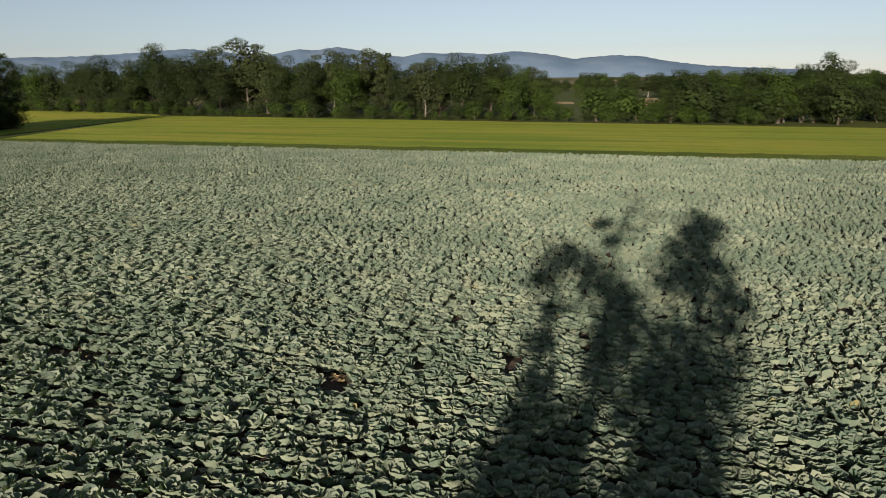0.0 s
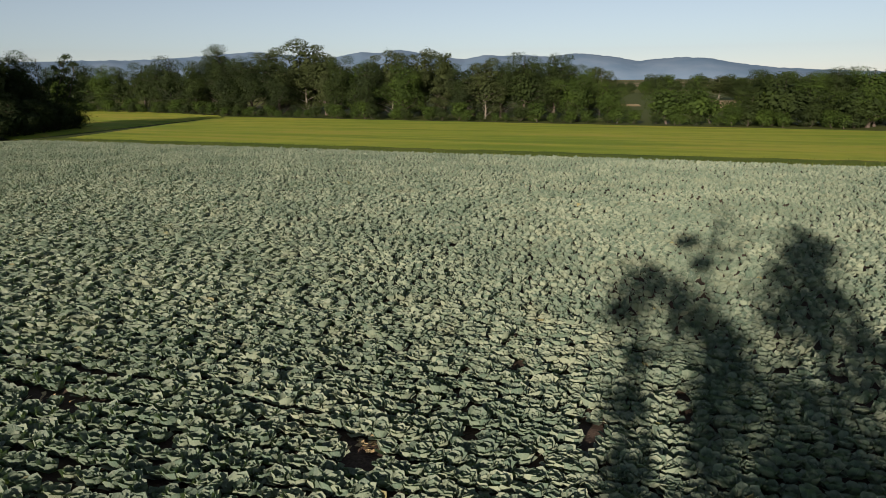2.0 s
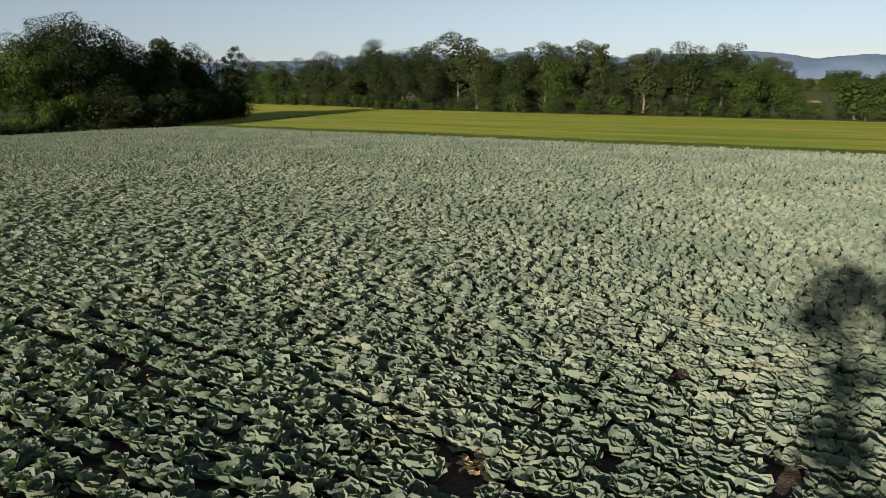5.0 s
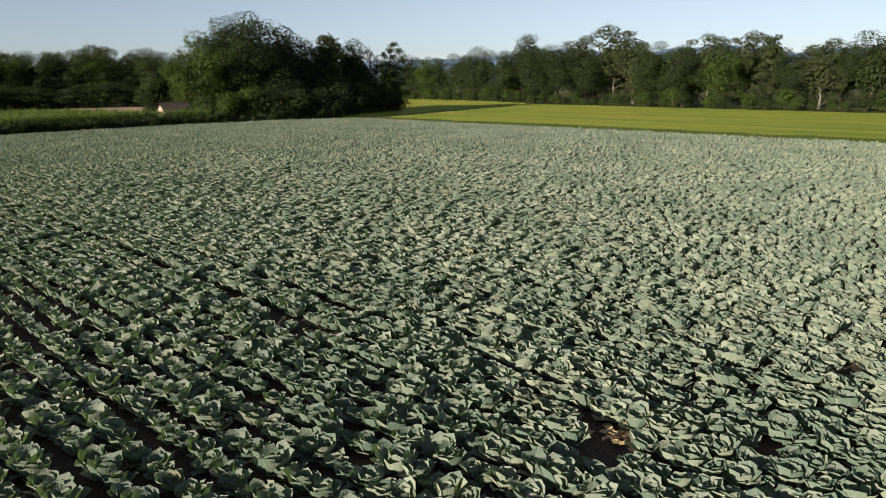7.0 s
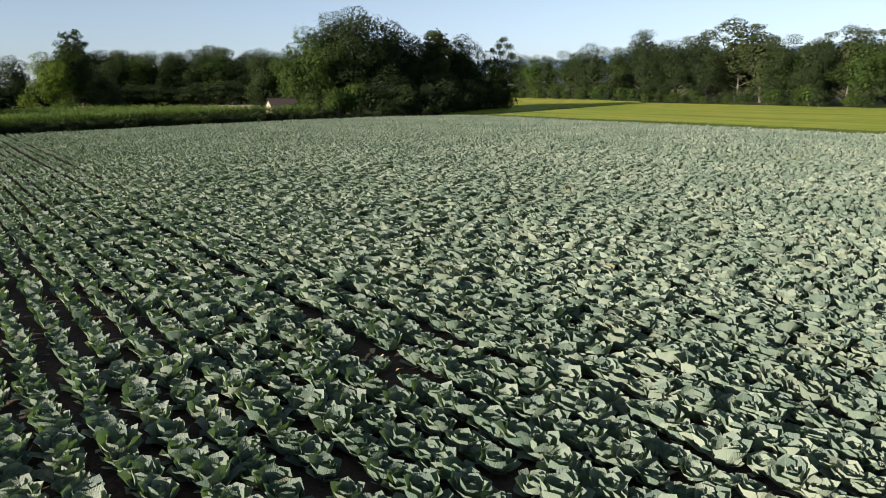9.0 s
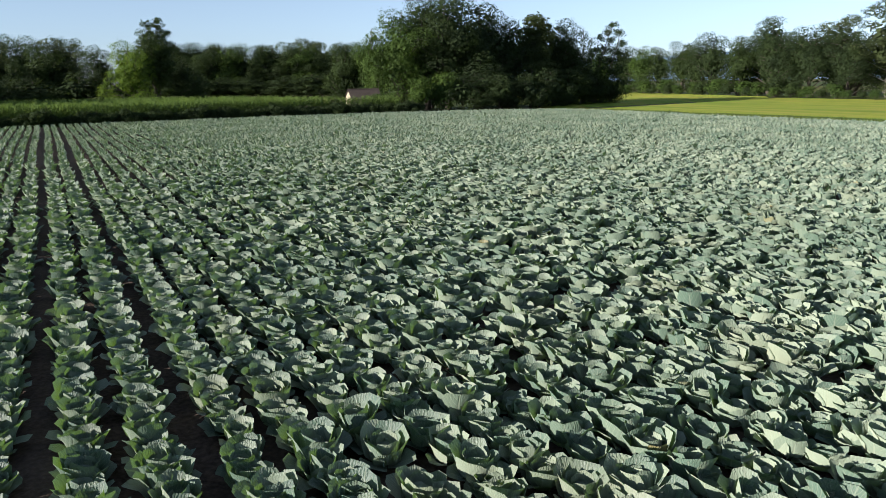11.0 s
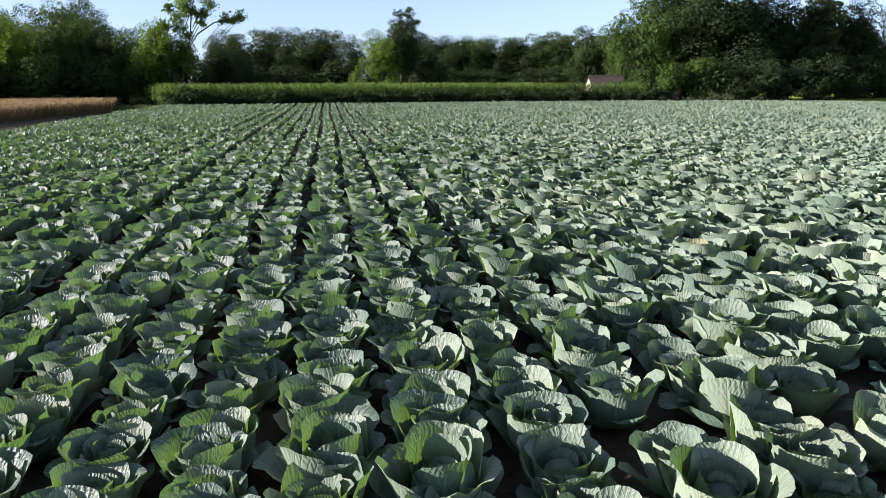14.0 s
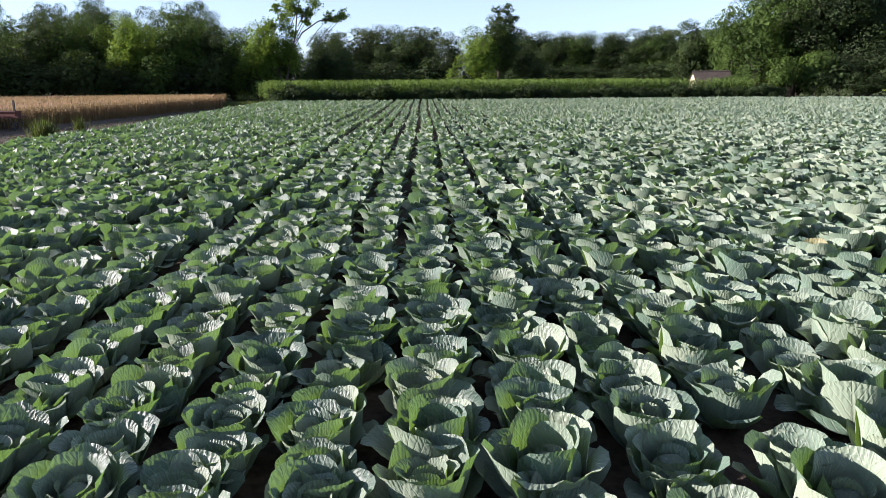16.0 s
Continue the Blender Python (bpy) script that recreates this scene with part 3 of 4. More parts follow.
plant_all("trees behind the wheat", [                  # trees added southwards, out of view, and behind, to shade those seen
    ("round", -119, 7, 10.5), ("oak", -121, -4, 11.0), ("round", -118, -14, 11.0), ("round", -133, 12, 14.5), ("oak", -136, 26, 15.0), ("round", -135, 40, 14.5),
    ("oak", -150, 8, 13.0), ("round", -154, 24, 14.0), ("oak", -158, 40, 15.0), ("round", -176, 18, 17.5), ("oak", -180, 34, 17.5), ("round", -184, 50, 16.0)])
plant_all("wood behind the maize", [
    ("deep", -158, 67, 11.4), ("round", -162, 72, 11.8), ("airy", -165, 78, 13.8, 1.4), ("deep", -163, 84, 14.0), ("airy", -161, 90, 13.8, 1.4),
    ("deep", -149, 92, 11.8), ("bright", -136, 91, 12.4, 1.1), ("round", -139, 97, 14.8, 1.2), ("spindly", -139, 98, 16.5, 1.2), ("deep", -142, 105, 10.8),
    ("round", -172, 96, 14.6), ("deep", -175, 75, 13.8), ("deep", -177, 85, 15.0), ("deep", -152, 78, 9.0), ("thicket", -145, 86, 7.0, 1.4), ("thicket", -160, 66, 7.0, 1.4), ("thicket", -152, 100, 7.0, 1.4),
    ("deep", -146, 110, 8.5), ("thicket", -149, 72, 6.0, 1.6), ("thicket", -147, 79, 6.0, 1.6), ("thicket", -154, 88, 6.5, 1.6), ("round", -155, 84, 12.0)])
plant_all("wood far behind the maize", [
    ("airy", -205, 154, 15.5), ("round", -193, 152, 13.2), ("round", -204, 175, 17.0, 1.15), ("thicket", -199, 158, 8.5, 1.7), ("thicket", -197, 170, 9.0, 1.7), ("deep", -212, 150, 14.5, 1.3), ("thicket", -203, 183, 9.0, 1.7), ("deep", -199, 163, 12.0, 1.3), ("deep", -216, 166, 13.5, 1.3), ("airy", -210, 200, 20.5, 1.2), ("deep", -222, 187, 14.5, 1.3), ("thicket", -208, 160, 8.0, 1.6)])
for k in range(16):                                     # its far side closes the view behind the stubble
    b = radians(-58 + 1.55 * k)
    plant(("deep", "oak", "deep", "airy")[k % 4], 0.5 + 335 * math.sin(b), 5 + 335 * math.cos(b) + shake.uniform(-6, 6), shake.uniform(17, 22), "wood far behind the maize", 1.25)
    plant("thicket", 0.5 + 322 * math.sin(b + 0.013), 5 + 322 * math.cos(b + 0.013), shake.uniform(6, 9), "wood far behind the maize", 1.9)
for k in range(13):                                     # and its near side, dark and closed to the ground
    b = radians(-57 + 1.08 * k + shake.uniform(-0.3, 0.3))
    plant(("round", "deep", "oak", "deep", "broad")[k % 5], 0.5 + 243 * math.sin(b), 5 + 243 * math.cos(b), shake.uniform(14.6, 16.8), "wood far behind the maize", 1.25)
    plant("thicket", 0.5 + 231 * math.sin(b + 0.01), 5 + 231 * math.cos(b + 0.01), shake.uniform(5.5, 8), "wood far behind the maize", 1.8)
for k in range(13):                                     # dark undergrowth at the foot of the trees behind the wheat
    plant("thicket", -113.5 + shake.uniform(-1, 1), 11 + 2.9 * k, shake.uniform(3.6, 5.4), "undergrowth behind the wheat", 1.5)
for k in range(44):                                     # the far wood across the plain
    plant(("bush", "shrub", "bush")[k % 3], 88 + 5.2 * k + shake.uniform(-3, 3), 408 + shake.uniform(-12, 14), shake.uniform(7, 12.5), "far wood", 1.1)
# the two trees behind the start of the walk, whose shadows lie on the field
SIDE = np.array([0.928, -0.371])


def edge_tree(seed, x, y, stems, tufts, per, label, group="trees at the field's edge", side=SIDE, leaves=LEAF_MID, low=9.0):
    """A slim many-stemmed tree: stems and leaf tufts given by their reach to the side, height and radius."""
    rng = np.random.default_rng(seed)
    ob = root("tree", pose(x, y, 0), label, "tree", group)
    trunk, crown = Heap(), Heap()

    def at(s, h, depth=0.0):
        return np.array([side[0] * s - side[1] * depth, side[1] * s + side[0] * depth, h * 0.89])

    for k, stem in enumerate(stems):
        p = [at(0.15 * k, 0)] + [at(s, h, 0.3 * math.sin(h + k)) for s, h in stem]
        trunk.add(*tube(p, np.linspace(0.17, 0.05, len(p)), 7))
    for s, h, r, *thin in tufts:
        c = at(s, h, rng.uniform(-0.8, 0.8))
        foot = at(s * 0.5, max(0.5, h - 1.6 - abs(s) * 0.4))
        trunk.add(*tube([foot, (foot + c) / 2 + UP * 0.2, c], [0.06, 0.045, 0.015], 5))
        if h < low:                                         # the lower boughs are the leafiest
            r = r * 1.06
        n = int(per * (1.35 if h < low else 1.1) * r ** 1.3 * (thin[0] if thin else 1.0))
        d = rng.normal(size=(n, 3))
        stray = rng.normal(0, 0.38, (6, 3)) * r                # a tuft is a few small sprays, not a ball
        crown.add(*cards(c + stray[rng.integers(0, 6, n)] + d * r * (0.46, 0.46, 0.30), 0.13, rng, 0.4))
    child("trunk", trunk.mesh("trunk", BARK), ob), child("crown", crown.mesh("crown", leaves, False), ob)


edge_tree(31, -5.0, -12, [[(-0.6, 4), (-1.2, 8), (-1.5, 10.5), (-2.2, 12.8)], [(0.2, 4), (0.6, 9), (0.4, 12), (0.6, 15.3), (1.4, 18)]],
          [(-2.2, 12.8, 1.1), (-2.6, 11.8, 0.6), (-0.9, 12.3, 0.9), (0.4, 12.0, 0.9), (-1.5, 10.6, 0.4), (-0.5, 15.6, 0.6), (0.2, 14.0, 0.5), (0.9, 15.6, 1.0, 0.22), (1.6, 17.6, 1.2, 0.22), (2.4, 16.4, 1.1, 0.16), (1.0, 11.0, 0.8), (1.4, 10.1, 0.8), (0.9, 9.6, 0.7), (-1.5, 9.5, 0.5),
           (-1.3, 8.4, 0.5), (0.5, 10.2, 0.6), (0.7, 9.1, 0.5), (-0.9, 7.6, 0.7), (0.1, 7.9, 0.7), (-1.0, 6.6, 0.8), (0.3, 6.8, 0.6), (-0.6, 5.2, 0.9), (0.4, 5.0, 0.8)], 330,
          "slim two-stemmed tree with tufted leaves")
edge_tree(32, -1.2, -12, [[(-0.3, 4), (0.0, 8), (0.6, 11), (1.3, 13.5), (1.9, 16)], [(-1.0, 4), (-1.2, 7.5), (-0.6, 11)]],
          [(1.9, 15.7, 1.2), (2.5, 14.7, 0.9), (0.0, 13.3, 0.7), (1.2, 13.2, 1.0), (1.3, 14.4, 1.0), (0.5, 12.4, 0.8), (1.7, 12.2, 0.8), (-0.5, 11.4, 0.8), (0.5, 11.4, 1.1), (1.6, 11.1, 0.9), (2.2, 10.6, 0.4), (-0.4, 9.8, 1.0), (0.8, 9.7, 0.8),
           (-0.9, 8.7, 0.9), (0.1, 8.6, 0.9), (-1.4, 7.9, 0.8), (-0.3, 7.4, 0.8), (-1.3, 6.8, 0.8), (-1.8, 6.2, 0.7), (-0.5, 5.8, 0.9), (-1.3, 4.8, 0.9)], 340,
          "leafy upright tree beside the field")
edge_tree(34, -70.5, 143.5, [[(0, 4), (-0.3, 8), (-0.6, 11.5), (-0.4, 13.5)], [(0.5, 4), (1.2, 9), (2.4, 13), (3.2, 15.6)], [(-0.8, 4), (-1.6, 9), (-2.0, 12), (-1.9, 15.2)], [(1.5, 4), (3.2, 8), (4.2, 12), (4.4, 14)]],
          [(3.2, 15.6, 0.8), (2.4, 14.2, 0.7), (4.3, 14.0, 0.8), (1.0, 13.2, 0.6), (3.0, 12.6, 0.9), (4.8, 12.0, 0.8), (0.4, 11.0, 0.8), (2.0, 11.0, 0.9), (3.8, 10.5, 1.0), (-0.8, 9.5, 0.9), (1.2, 9.0, 1.1), (3.0, 8.6, 1.2), (5.0, 9.6, 0.8),
           (-1.5, 7.0, 1.3), (1.0, 6.8, 1.4), (3.2, 6.4, 1.4), (5.0, 7.0, 1.0), (-2.0, 4.5, 1.6), (0.5, 4.2, 1.6), (3.0, 4.0, 1.6), (5.0, 4.2, 1.2), (-1.0, 2.0, 1.6), (2.0, 1.8, 1.6), (4.5, 1.8, 1.4)], 330,
          "spindly dark trees with sparse tufts and bare tops", "dark tree clump", np.array([0.9, 0.44]), LEAF_SHADED, 0.0)
edge_tree(33, -110, 49, [[(0.2, 3), (0.7, 6), (1.5, 9), (1.9, 12), (2.6, 15.6)], [(0.2, 3), (0.9, 7), (2.5, 9.6), (4.6, 11.2), (8.0, 12.1)], [(-0.5, 3), (-1.5, 6), (-2.3, 9)]],
          [(1.2, 14.3, 0.9), (2.7, 15.2, 1.0), (3.9, 13.7, 0.8), (1.9, 12.6, 0.8), (0.0, 11.7, 0.8), (-0.9, 13.2, 0.6), (5.9, 11.7, 0.6), (8.0, 12.1, 0.7), (7.0, 11.3, 0.5), (4.6, 14.6, 0.6), (3.1, 11.2, 0.5),
           (-2.3, 9.4, 1.2), (-3.4, 7.5, 1.1), (-1.2, 8.2, 1.3), (0.6, 9.7, 0.9), (-2.3, 5.7, 1.1), (-0.6, 6.2, 1.2), (-3.6, 5.9, 0.8), (2.3, 16.1, 0.9), (-1.5, 3.6, 1.1), (1.0, 13.2, 0.9), (3.4, 12.4, 0.7), (-1.8, 10.8, 0.8), (0.8, 7.6, 1.2), (1.6, 5.2, 1.2), (-2.8, 4.0, 1.2)], 560,
          "tall open tree with sparse bright green sprays", "trees behind the wheat", np.array([0.42, 0.907]), LEAF_SUNLIT, 0.0)


# ---- maize, shed, implement ----
def maize():
    rng, h = np.random.default_rng(8), Heap()
    kinds = []
    for k in range(4):
        one = Heap()
        one.add(*tube([(0, 0, 0), (0.01, 0, 1.0), (0.02, 0.01, 1.9)], [0.014, 0.012, 0.006], 3))
        for j in range(8):
            a, z0, ln = j * 2.9 + rng.uniform(-0.4, 0.4), 0.45 + j * 0.17, rng.uniform(0.5, 0.75)
            d, s = np.array([math.cos(a), math.sin(a), 0]), np.array([-math.sin(a), math.cos(a), 0])
            mid = np.array([[0, 0, z0], *(d * ln * q + UP * (z0 + 0.38 * math.sin(q * 2.6)) for q in (0.35, 0.7, 1.0))])
            wide = np.array([0.03, 0.05, 0.04, 0.008])[:, None] * s
            one.add(np.stack([mid - wide, mid + wide], 1), grid_faces(2, 4))
        for j in range(4):
            a = j * 1.6
            tip = np.array([math.cos(a) * 0.12, math.sin(a) * 0.12, 2.15])
            one.add([(0, 0, 1.88), (0.015, 0, 1.88), tip + (0.02, 0, 0), tip], [(0, 1, 2, 3)])
        kinds.append(one.arrays())
    y = np.concatenate([np.tile(np.arange(44, 99, 0.30), 4), rng.uniform(44, 100, 2800)])
    deep = np.concatenate([np.repeat(np.arange(4) * 0.7 + 1.6, len(np.arange(44, 99, 0.30))), 4.5 + 40 * rng.uniform(0, 1, 2800) ** 1.4])
    x = west_edge(y) - deep + rng.normal(0, 0.08, len(y))
    ok = y < 101
    ok &= ~((y > 91) & (deep > 4.3) & (deep < 16))
    for x0, y0, pick in zip(x[ok], y[ok], rng.integers(0, 4, ok.sum())):
        v, f, _ = kinds[pick]
        a, s = rng.uniform(0, 6.28), rng.uniform(1.02, 1.24)
        c, q = math.cos(a) * s, math.sin(a) * s
        h.add(np.stack([v[:, 0] * c - v[:, 1] * q + x0, v[:, 0] * q + v[:, 1] * c + y0, v[:, 2] * s], 1), f)
    tagged(new("maize", h.mesh("maize", CORN)), "tall green maize standing beside the cabbage field", "maize", kind="stuff")


maize()
for k in range(60):                                     # weeds before the maize
    wy = 44 + k * 0.95 + shake.uniform(-0.5, 0.5)
    plant("weed", float(west_edge(wy)) - 0.7, wy, shake.uniform(1.3, 1.8) + 0.6 * (k % 9 == 3), "weeds before the maize", 1.0)


def shed():
    """A small tiled shed behind the weeds."""
    long, wide, wall_h, top = 4.5, 3.0, 2.2, 3.35
    ob = root("shed", pose(-86.6, 97.0, 0, 0, 0, 64), "small pale shed with a brown tiled gable roof", "shed")
    w, t = wide / 2, 0.18
    for name, lo, hi in (("wall", (0, -w, 0), (long, -w + t, wall_h)), ("wall", (0, w - t, 0), (long, w, wall_h)),
                         ("wall", (0, -w + t, 0), (t, w - t, wall_h)), ("wall", (long - t, -w + t, 0), (long, w - t, wall_h))):
        child(name, box(Heap(), lo, hi).mesh(name, PLASTER, False), ob)
    for x0 in (0.0, long - t):
        v = [(x, y, z) for x in (x0, x0 + t) for y, z in ((-w, wall_h), (w, wall_h), (0.05, top - 0.08), (-0.05, top - 0.08))]
        child("gable", Heap().add(v, [(0, 1, 2, 3), (7, 6, 5, 4), (0, 4, 5, 1), (1, 5, 6, 2), (3, 2, 6, 7), (0, 3, 7, 4)]).mesh("gable", PLASTER, False), ob)
    door = child("door", box(Heap(), (-0.04, -0.45, 0), (-0.004, 0.45, 1.9)).mesh("door", WOOD, False), ob, "weathered plank door")
    child("handle", Heap().add(*tube([(-0.045, 0.32, 0.92), (-0.09, 0.32, 0.94), (-0.09, 0.32, 1.08), (-0.045, 0.32, 1.10)], [0.012] * 4, 6)).mesh("handle", STEEL), door)
    slope, run = math.atan2(top - wall_h, w), math.hypot(top - wall_h, w) + 0.35
    course = Heap()
    for j in range(16):
        a, b = -0.2 + j * 0.305, -0.2 + (j + 1) * 0.305 - 0.02
        course.add([(a, 0, 0), (b, 0, 0), (b, 0.36, 0.045), (a, 0.36, 0.045), (a, 0, 0.05), (b, 0, 0.05), (b, 0.36, 0.075), (a, 0.36, 0.075)],
                   [(0, 1, 5, 4), (4, 5, 6, 7), (1, 2, 6, 5), (3, 0, 4, 7)])
    tiles = course.mesh("tile_course", TILE, False)
    for side in (-1, 1):
        for j in range(6):
            piece = child("tile_course", tiles, ob)
            piece.matrix_basis = Matrix.Translation((long / 2, 0, top)) @ Matrix.Rotation(0 if side < 0 else math.pi, 4, "Z") @ Matrix.Translation((-long / 2, 0, 0)) @ Matrix.Rotation(slope, 4, "X") @ Matrix.Translation((0, -run + j * run / 6, 0))
    child("ridge", Heap().add(*tube([(-0.2, 0, top + 0.06), (long + 0.2, 0, top + 0.06)], [0.11, 0.11], 8)).mesh("ridge", TILE), ob)


shed()
plant("shrub", -82.7, 97.9, 2.7, "weeds before the maize", 1.2)
stick = Heap().add(*tube([(0, 0, 0), (0.01, 0.01, 0.75), (0.0, 0.03, 1.5)], [0.028, 0.025, 0.02], 6)).mesh("shaft", WOOD)
for sx, sy in ((-83.1, 85.6), (-82.4, 87.5)):             # two stakes at the end of the rows
    child("shaft", stick, root("stake", pose(sx, sy, 0), "thin grey wooden stake at the field's edge", "stake", "stakes at the field's edge"))


def implement():
    """A rusty red cultivator parked on the verge."""
    ob = root("cultivator", Matrix.LocRotScale((-56.6, 22.5, 0), Euler((0, 0, radians(62))), (0.8, 0.8, 0.8)), "rusty red cultivator parked beside the wheat", "farm implement")
    child("frame", box(box(Heap(), (-2.0, -0.05, 0.82), (0.55, 0.05, 0.94)), (-2.0, 0.75, 0.82), (0.55, 0.85, 0.94)).mesh("frame", RUST, False), ob)
    for x in (-1.9, -0.7, 0.45):
        child("crossbar", box(Heap(), (x, 0.05, 0.83), (x + 0.1, 0.75, 0.93)).mesh("crossbar", RUST, False), ob)
    child("hopper", box(box(Heap(), (-1.5, 0.1, 0.94), (0.3, 0.7, 1.2)), (-1.55, 0.05, 1.2), (0.35, 0.75, 1.25)).mesh("hopper", RUST, False), ob)
    child("mast", box(Heap(), (0.05, 0.35, 1.25), (0.15, 0.45, 1.95)).mesh("mast", STEEL, False), ob)
    child("mast", box(Heap(), (-1.75, 0.35, 0.94), (-1.63, 0.45, 2.3)).mesh("mast", STEEL, False), ob)
    tine = Heap().add(*tube([(0, 0, 0.85), (0.05, 0.12, 0.55), (0, 0.2, 0.3), (-0.1, 0.05, 0.06), (0.06, -0.04, -0.02)], [0.03, 0.03, 0.028, 0.026, 0.012], 6)).mesh("tine", STEEL)
    for j in range(9):
        child("tine", tine, ob).matrix_basis = pose(-1.8 + j * 0.28, 0.75 * (j % 2), 0)
    ang = np.linspace(0, 2 * np.pi, 17)
    wheel = Heap().add(*tube(np.stack([np.zeros(17), 0.26 * np.cos(ang), 0.30 + 0.26 * np.sin(ang)], 1), np.full(17, 0.06), 6)).mesh("wheel", STEEL)
    for x in (-1.3, 0.5):
        rolling = child("wheel", wheel, ob)
        rolling.matrix_basis = pose(x, -0.25, 0)
        child("hub", Heap().add(*tube([(-0.07, 0, 0.30), (0.07, 0, 0.30)], [0.05, 0.05], 8)).mesh("hub", STEEL), rolling)
        for j in range(4):
            q = j * math.pi / 2 + 0.4
            child("spoke", Heap().add(*tube([(0, 0, 0.30), (0, 0.25 * math.cos(q), 0.30 + 0.25 * math.sin(q))], [0.016, 0.014], 5)).mesh("spoke", STEEL), rolling)


implement()
plant("shrub", -82.2, 98.5, 3.0, "weeds before the maize", 0.9), plant("shrub", -81.2, 99.8, 3.1, "weeds before the maize", 0.9)
plant("bush", -80.6, 91.6, 1.9, "weeds before the maize", 1.2), plant("bush", -81.6, 89.8, 1.8, "weeds before the maize", 1.2)


def verge():
    """Grass and weeds between wheat and cabbages, and along the other borders."""
    rng, h = np.random.default_rng(9), Heap()
    parts = []
    for a, b, n, wide, tall in (((-28, 15.0), (-86, 38.2), 2600, 1.6, 0.10), ((-86, 38.2), (-96, 44), 900, 2.0, 0.35), ((-62, 117.7), (128, 31.6), 7000, 0.5, 0.34), ((-92.4, 56), (-63, 117.5), 2500, 0.8, 0.25)):
        s, q = rng.uniform(0, 1, n), rng.normal(0, wide * 0.5, n)
        a, b = np.array(a, float), np.array(b, float)
        d = (b - a) / np.linalg.norm(b - a)
        xy = a + (b - a) * s[:, None] + np.array([d[1], -d[0]]) * (q[:, None] - 0.6)
        parts.append((xy, tall))
    parts.append((np.array([-51.1, 24.3]) + rng.normal(0, 0.24, (420, 2)), 0.62))      # two bushy tufts
    parts.append((np.array([-55.1, 25.7]) + rng.normal(0, 0.13, (130, 2)), 0.55))
    for xy, tall in parts:
        n = len(xy)
        base = np.concatenate([xy, np.zeros((n, 1))], 1)
        tip = rng.normal(0, 0.3, (n, 3)) * tall + UP * tall * rng.uniform(0.5, 1.2, (n, 1))
        side = rng.normal(size=(n, 3)) * (1, 1, 0)
        side *= 0.013 / np.linalg.norm(side, axis=1, keepdims=True)
        v = np.stack([base - side, base + side, base + tip * 0.6 + side, base + tip * 0.6 - side, base + tip * 0.6 - side, base + tip * 0.6 + side, base + tip + side * 0.1, base + tip - side * 0.1], 1)
        h.add(v, np.arange(8 * n).reshape(-1, 4))
    tagged(new("grass", h.mesh("grass", GRASS)), "rough green grass and weeds along the field borders", "grass", kind="stuff")


verge()


# ---- cabbages ----
def leaf(nu, nv, az, length, wide, low, high, flare, cup, crinkle, rng, r0=0.03, z0=0.05, skew=0.0):
    """One broad round leaf, a fan from its foot: the rib leaves the stalk at angle low, bends up to angle high and curls out by flare
    at the rim; wide is half its width, cup the radius to which its two sides close round the heart."""
    reach = 1.36 if nu > 6 else 1.15 if nu > 4 else 1.0
    a, v = np.meshgrid(np.linspace(-reach, reach, nu), np.linspace(0, 1, nv) ** 0.8)
    ph = rng.uniform(0, 6.28, 4)
    edge = 1 + (0.035 * np.sin(3 * a + ph[2]) + 0.02 * np.sin(7 * a + ph[3])) * (nu > 4)
    along, d = v * np.cos(a) ** 1.85 * edge, v * wide * np.sin(2 * a) / max(math.sin(2 * min(reach, 0.785)), 0.1) * edge
    fine = np.linspace(0, 1.1, 44)
    bend = 0.74 if nu > 8 else 0.66
    th = np.radians(low + (high - low) * np.sin(np.minimum(1, fine / 0.62) * np.pi / 2) - flare * np.clip((fine - bend) / (1 - bend), 0, 1) ** 1.3)
    rr = r0 + np.concatenate([[0], np.cumsum(np.cos(th[:-1]))]) * 1.1 / 43 * length
    zz = z0 + np.concatenate([[0], np.cumsum(np.sin(th[:-1]))]) * 1.1 / 43 * length
    r, z, t = np.interp(along, fine, rr), np.interp(along, fine, zz), np.interp(along, fine, th)
    rim = np.clip((v - 0.5) / 0.5, 0, 1) ** 1.7
    wave = crinkle * (1.0 if nu > 12 else 1.7) * rim * (0.8 * np.sin(3.1 * a + ph[0]) + 0.55 * np.sin(7 * a + ph[1]) * (nu > 6) + 0.45 * np.sin(17 * a + ph[2]) * (nu > 12))
    curl = math.radians(flare) * 0.10 * wide * rim ** 2 * np.abs(np.sin(a))
    off = cup * (1 - np.cos(d / cup)) - curl + wave
    r, z, y = r - np.sin(t) * off, z + np.cos(t) * off, cup * np.sin(d / cup) + skew * along ** 2
    c, s = math.cos(az), math.sin(az)
    return np.stack([r * c - y * s, r * s + y * c, np.maximum(z, 0.02)], -1).reshape(-1, 3), grid_faces(nu, nv), np.stack([d / wide, along, v], -1).reshape(-1, 3)


def head(nu, nv, rng):
    """The closed heart, a flattened ball with wrapped, lapping ridges."""
    a, b = np.meshgrid(np.linspace(0, 2 * np.pi, nu), np.linspace(-1.2, 1.54, nv))
    ph = rng.uniform(0, 6.28)
    r = 0.098 * (1 + 0.07 * np.sin(2 * a + 3 * b + ph) + 0.05 * np.sin(5 * a - 4 * b))
    v = np.stack([r * np.cos(a) * np.cos(b), r * np.sin(a) * np.cos(b), 0.165 + 0.082 * np.sin(b) + 0.01 * np.sin(3 * a + ph) * np.cos(b)], -1)
    return v.reshape(-1, 3), grid_faces(nu, nv), np.stack([np.sin(1.5 * a), (b + 1.2) / 2.8, 0 * a], -1).reshape(-1, 3)


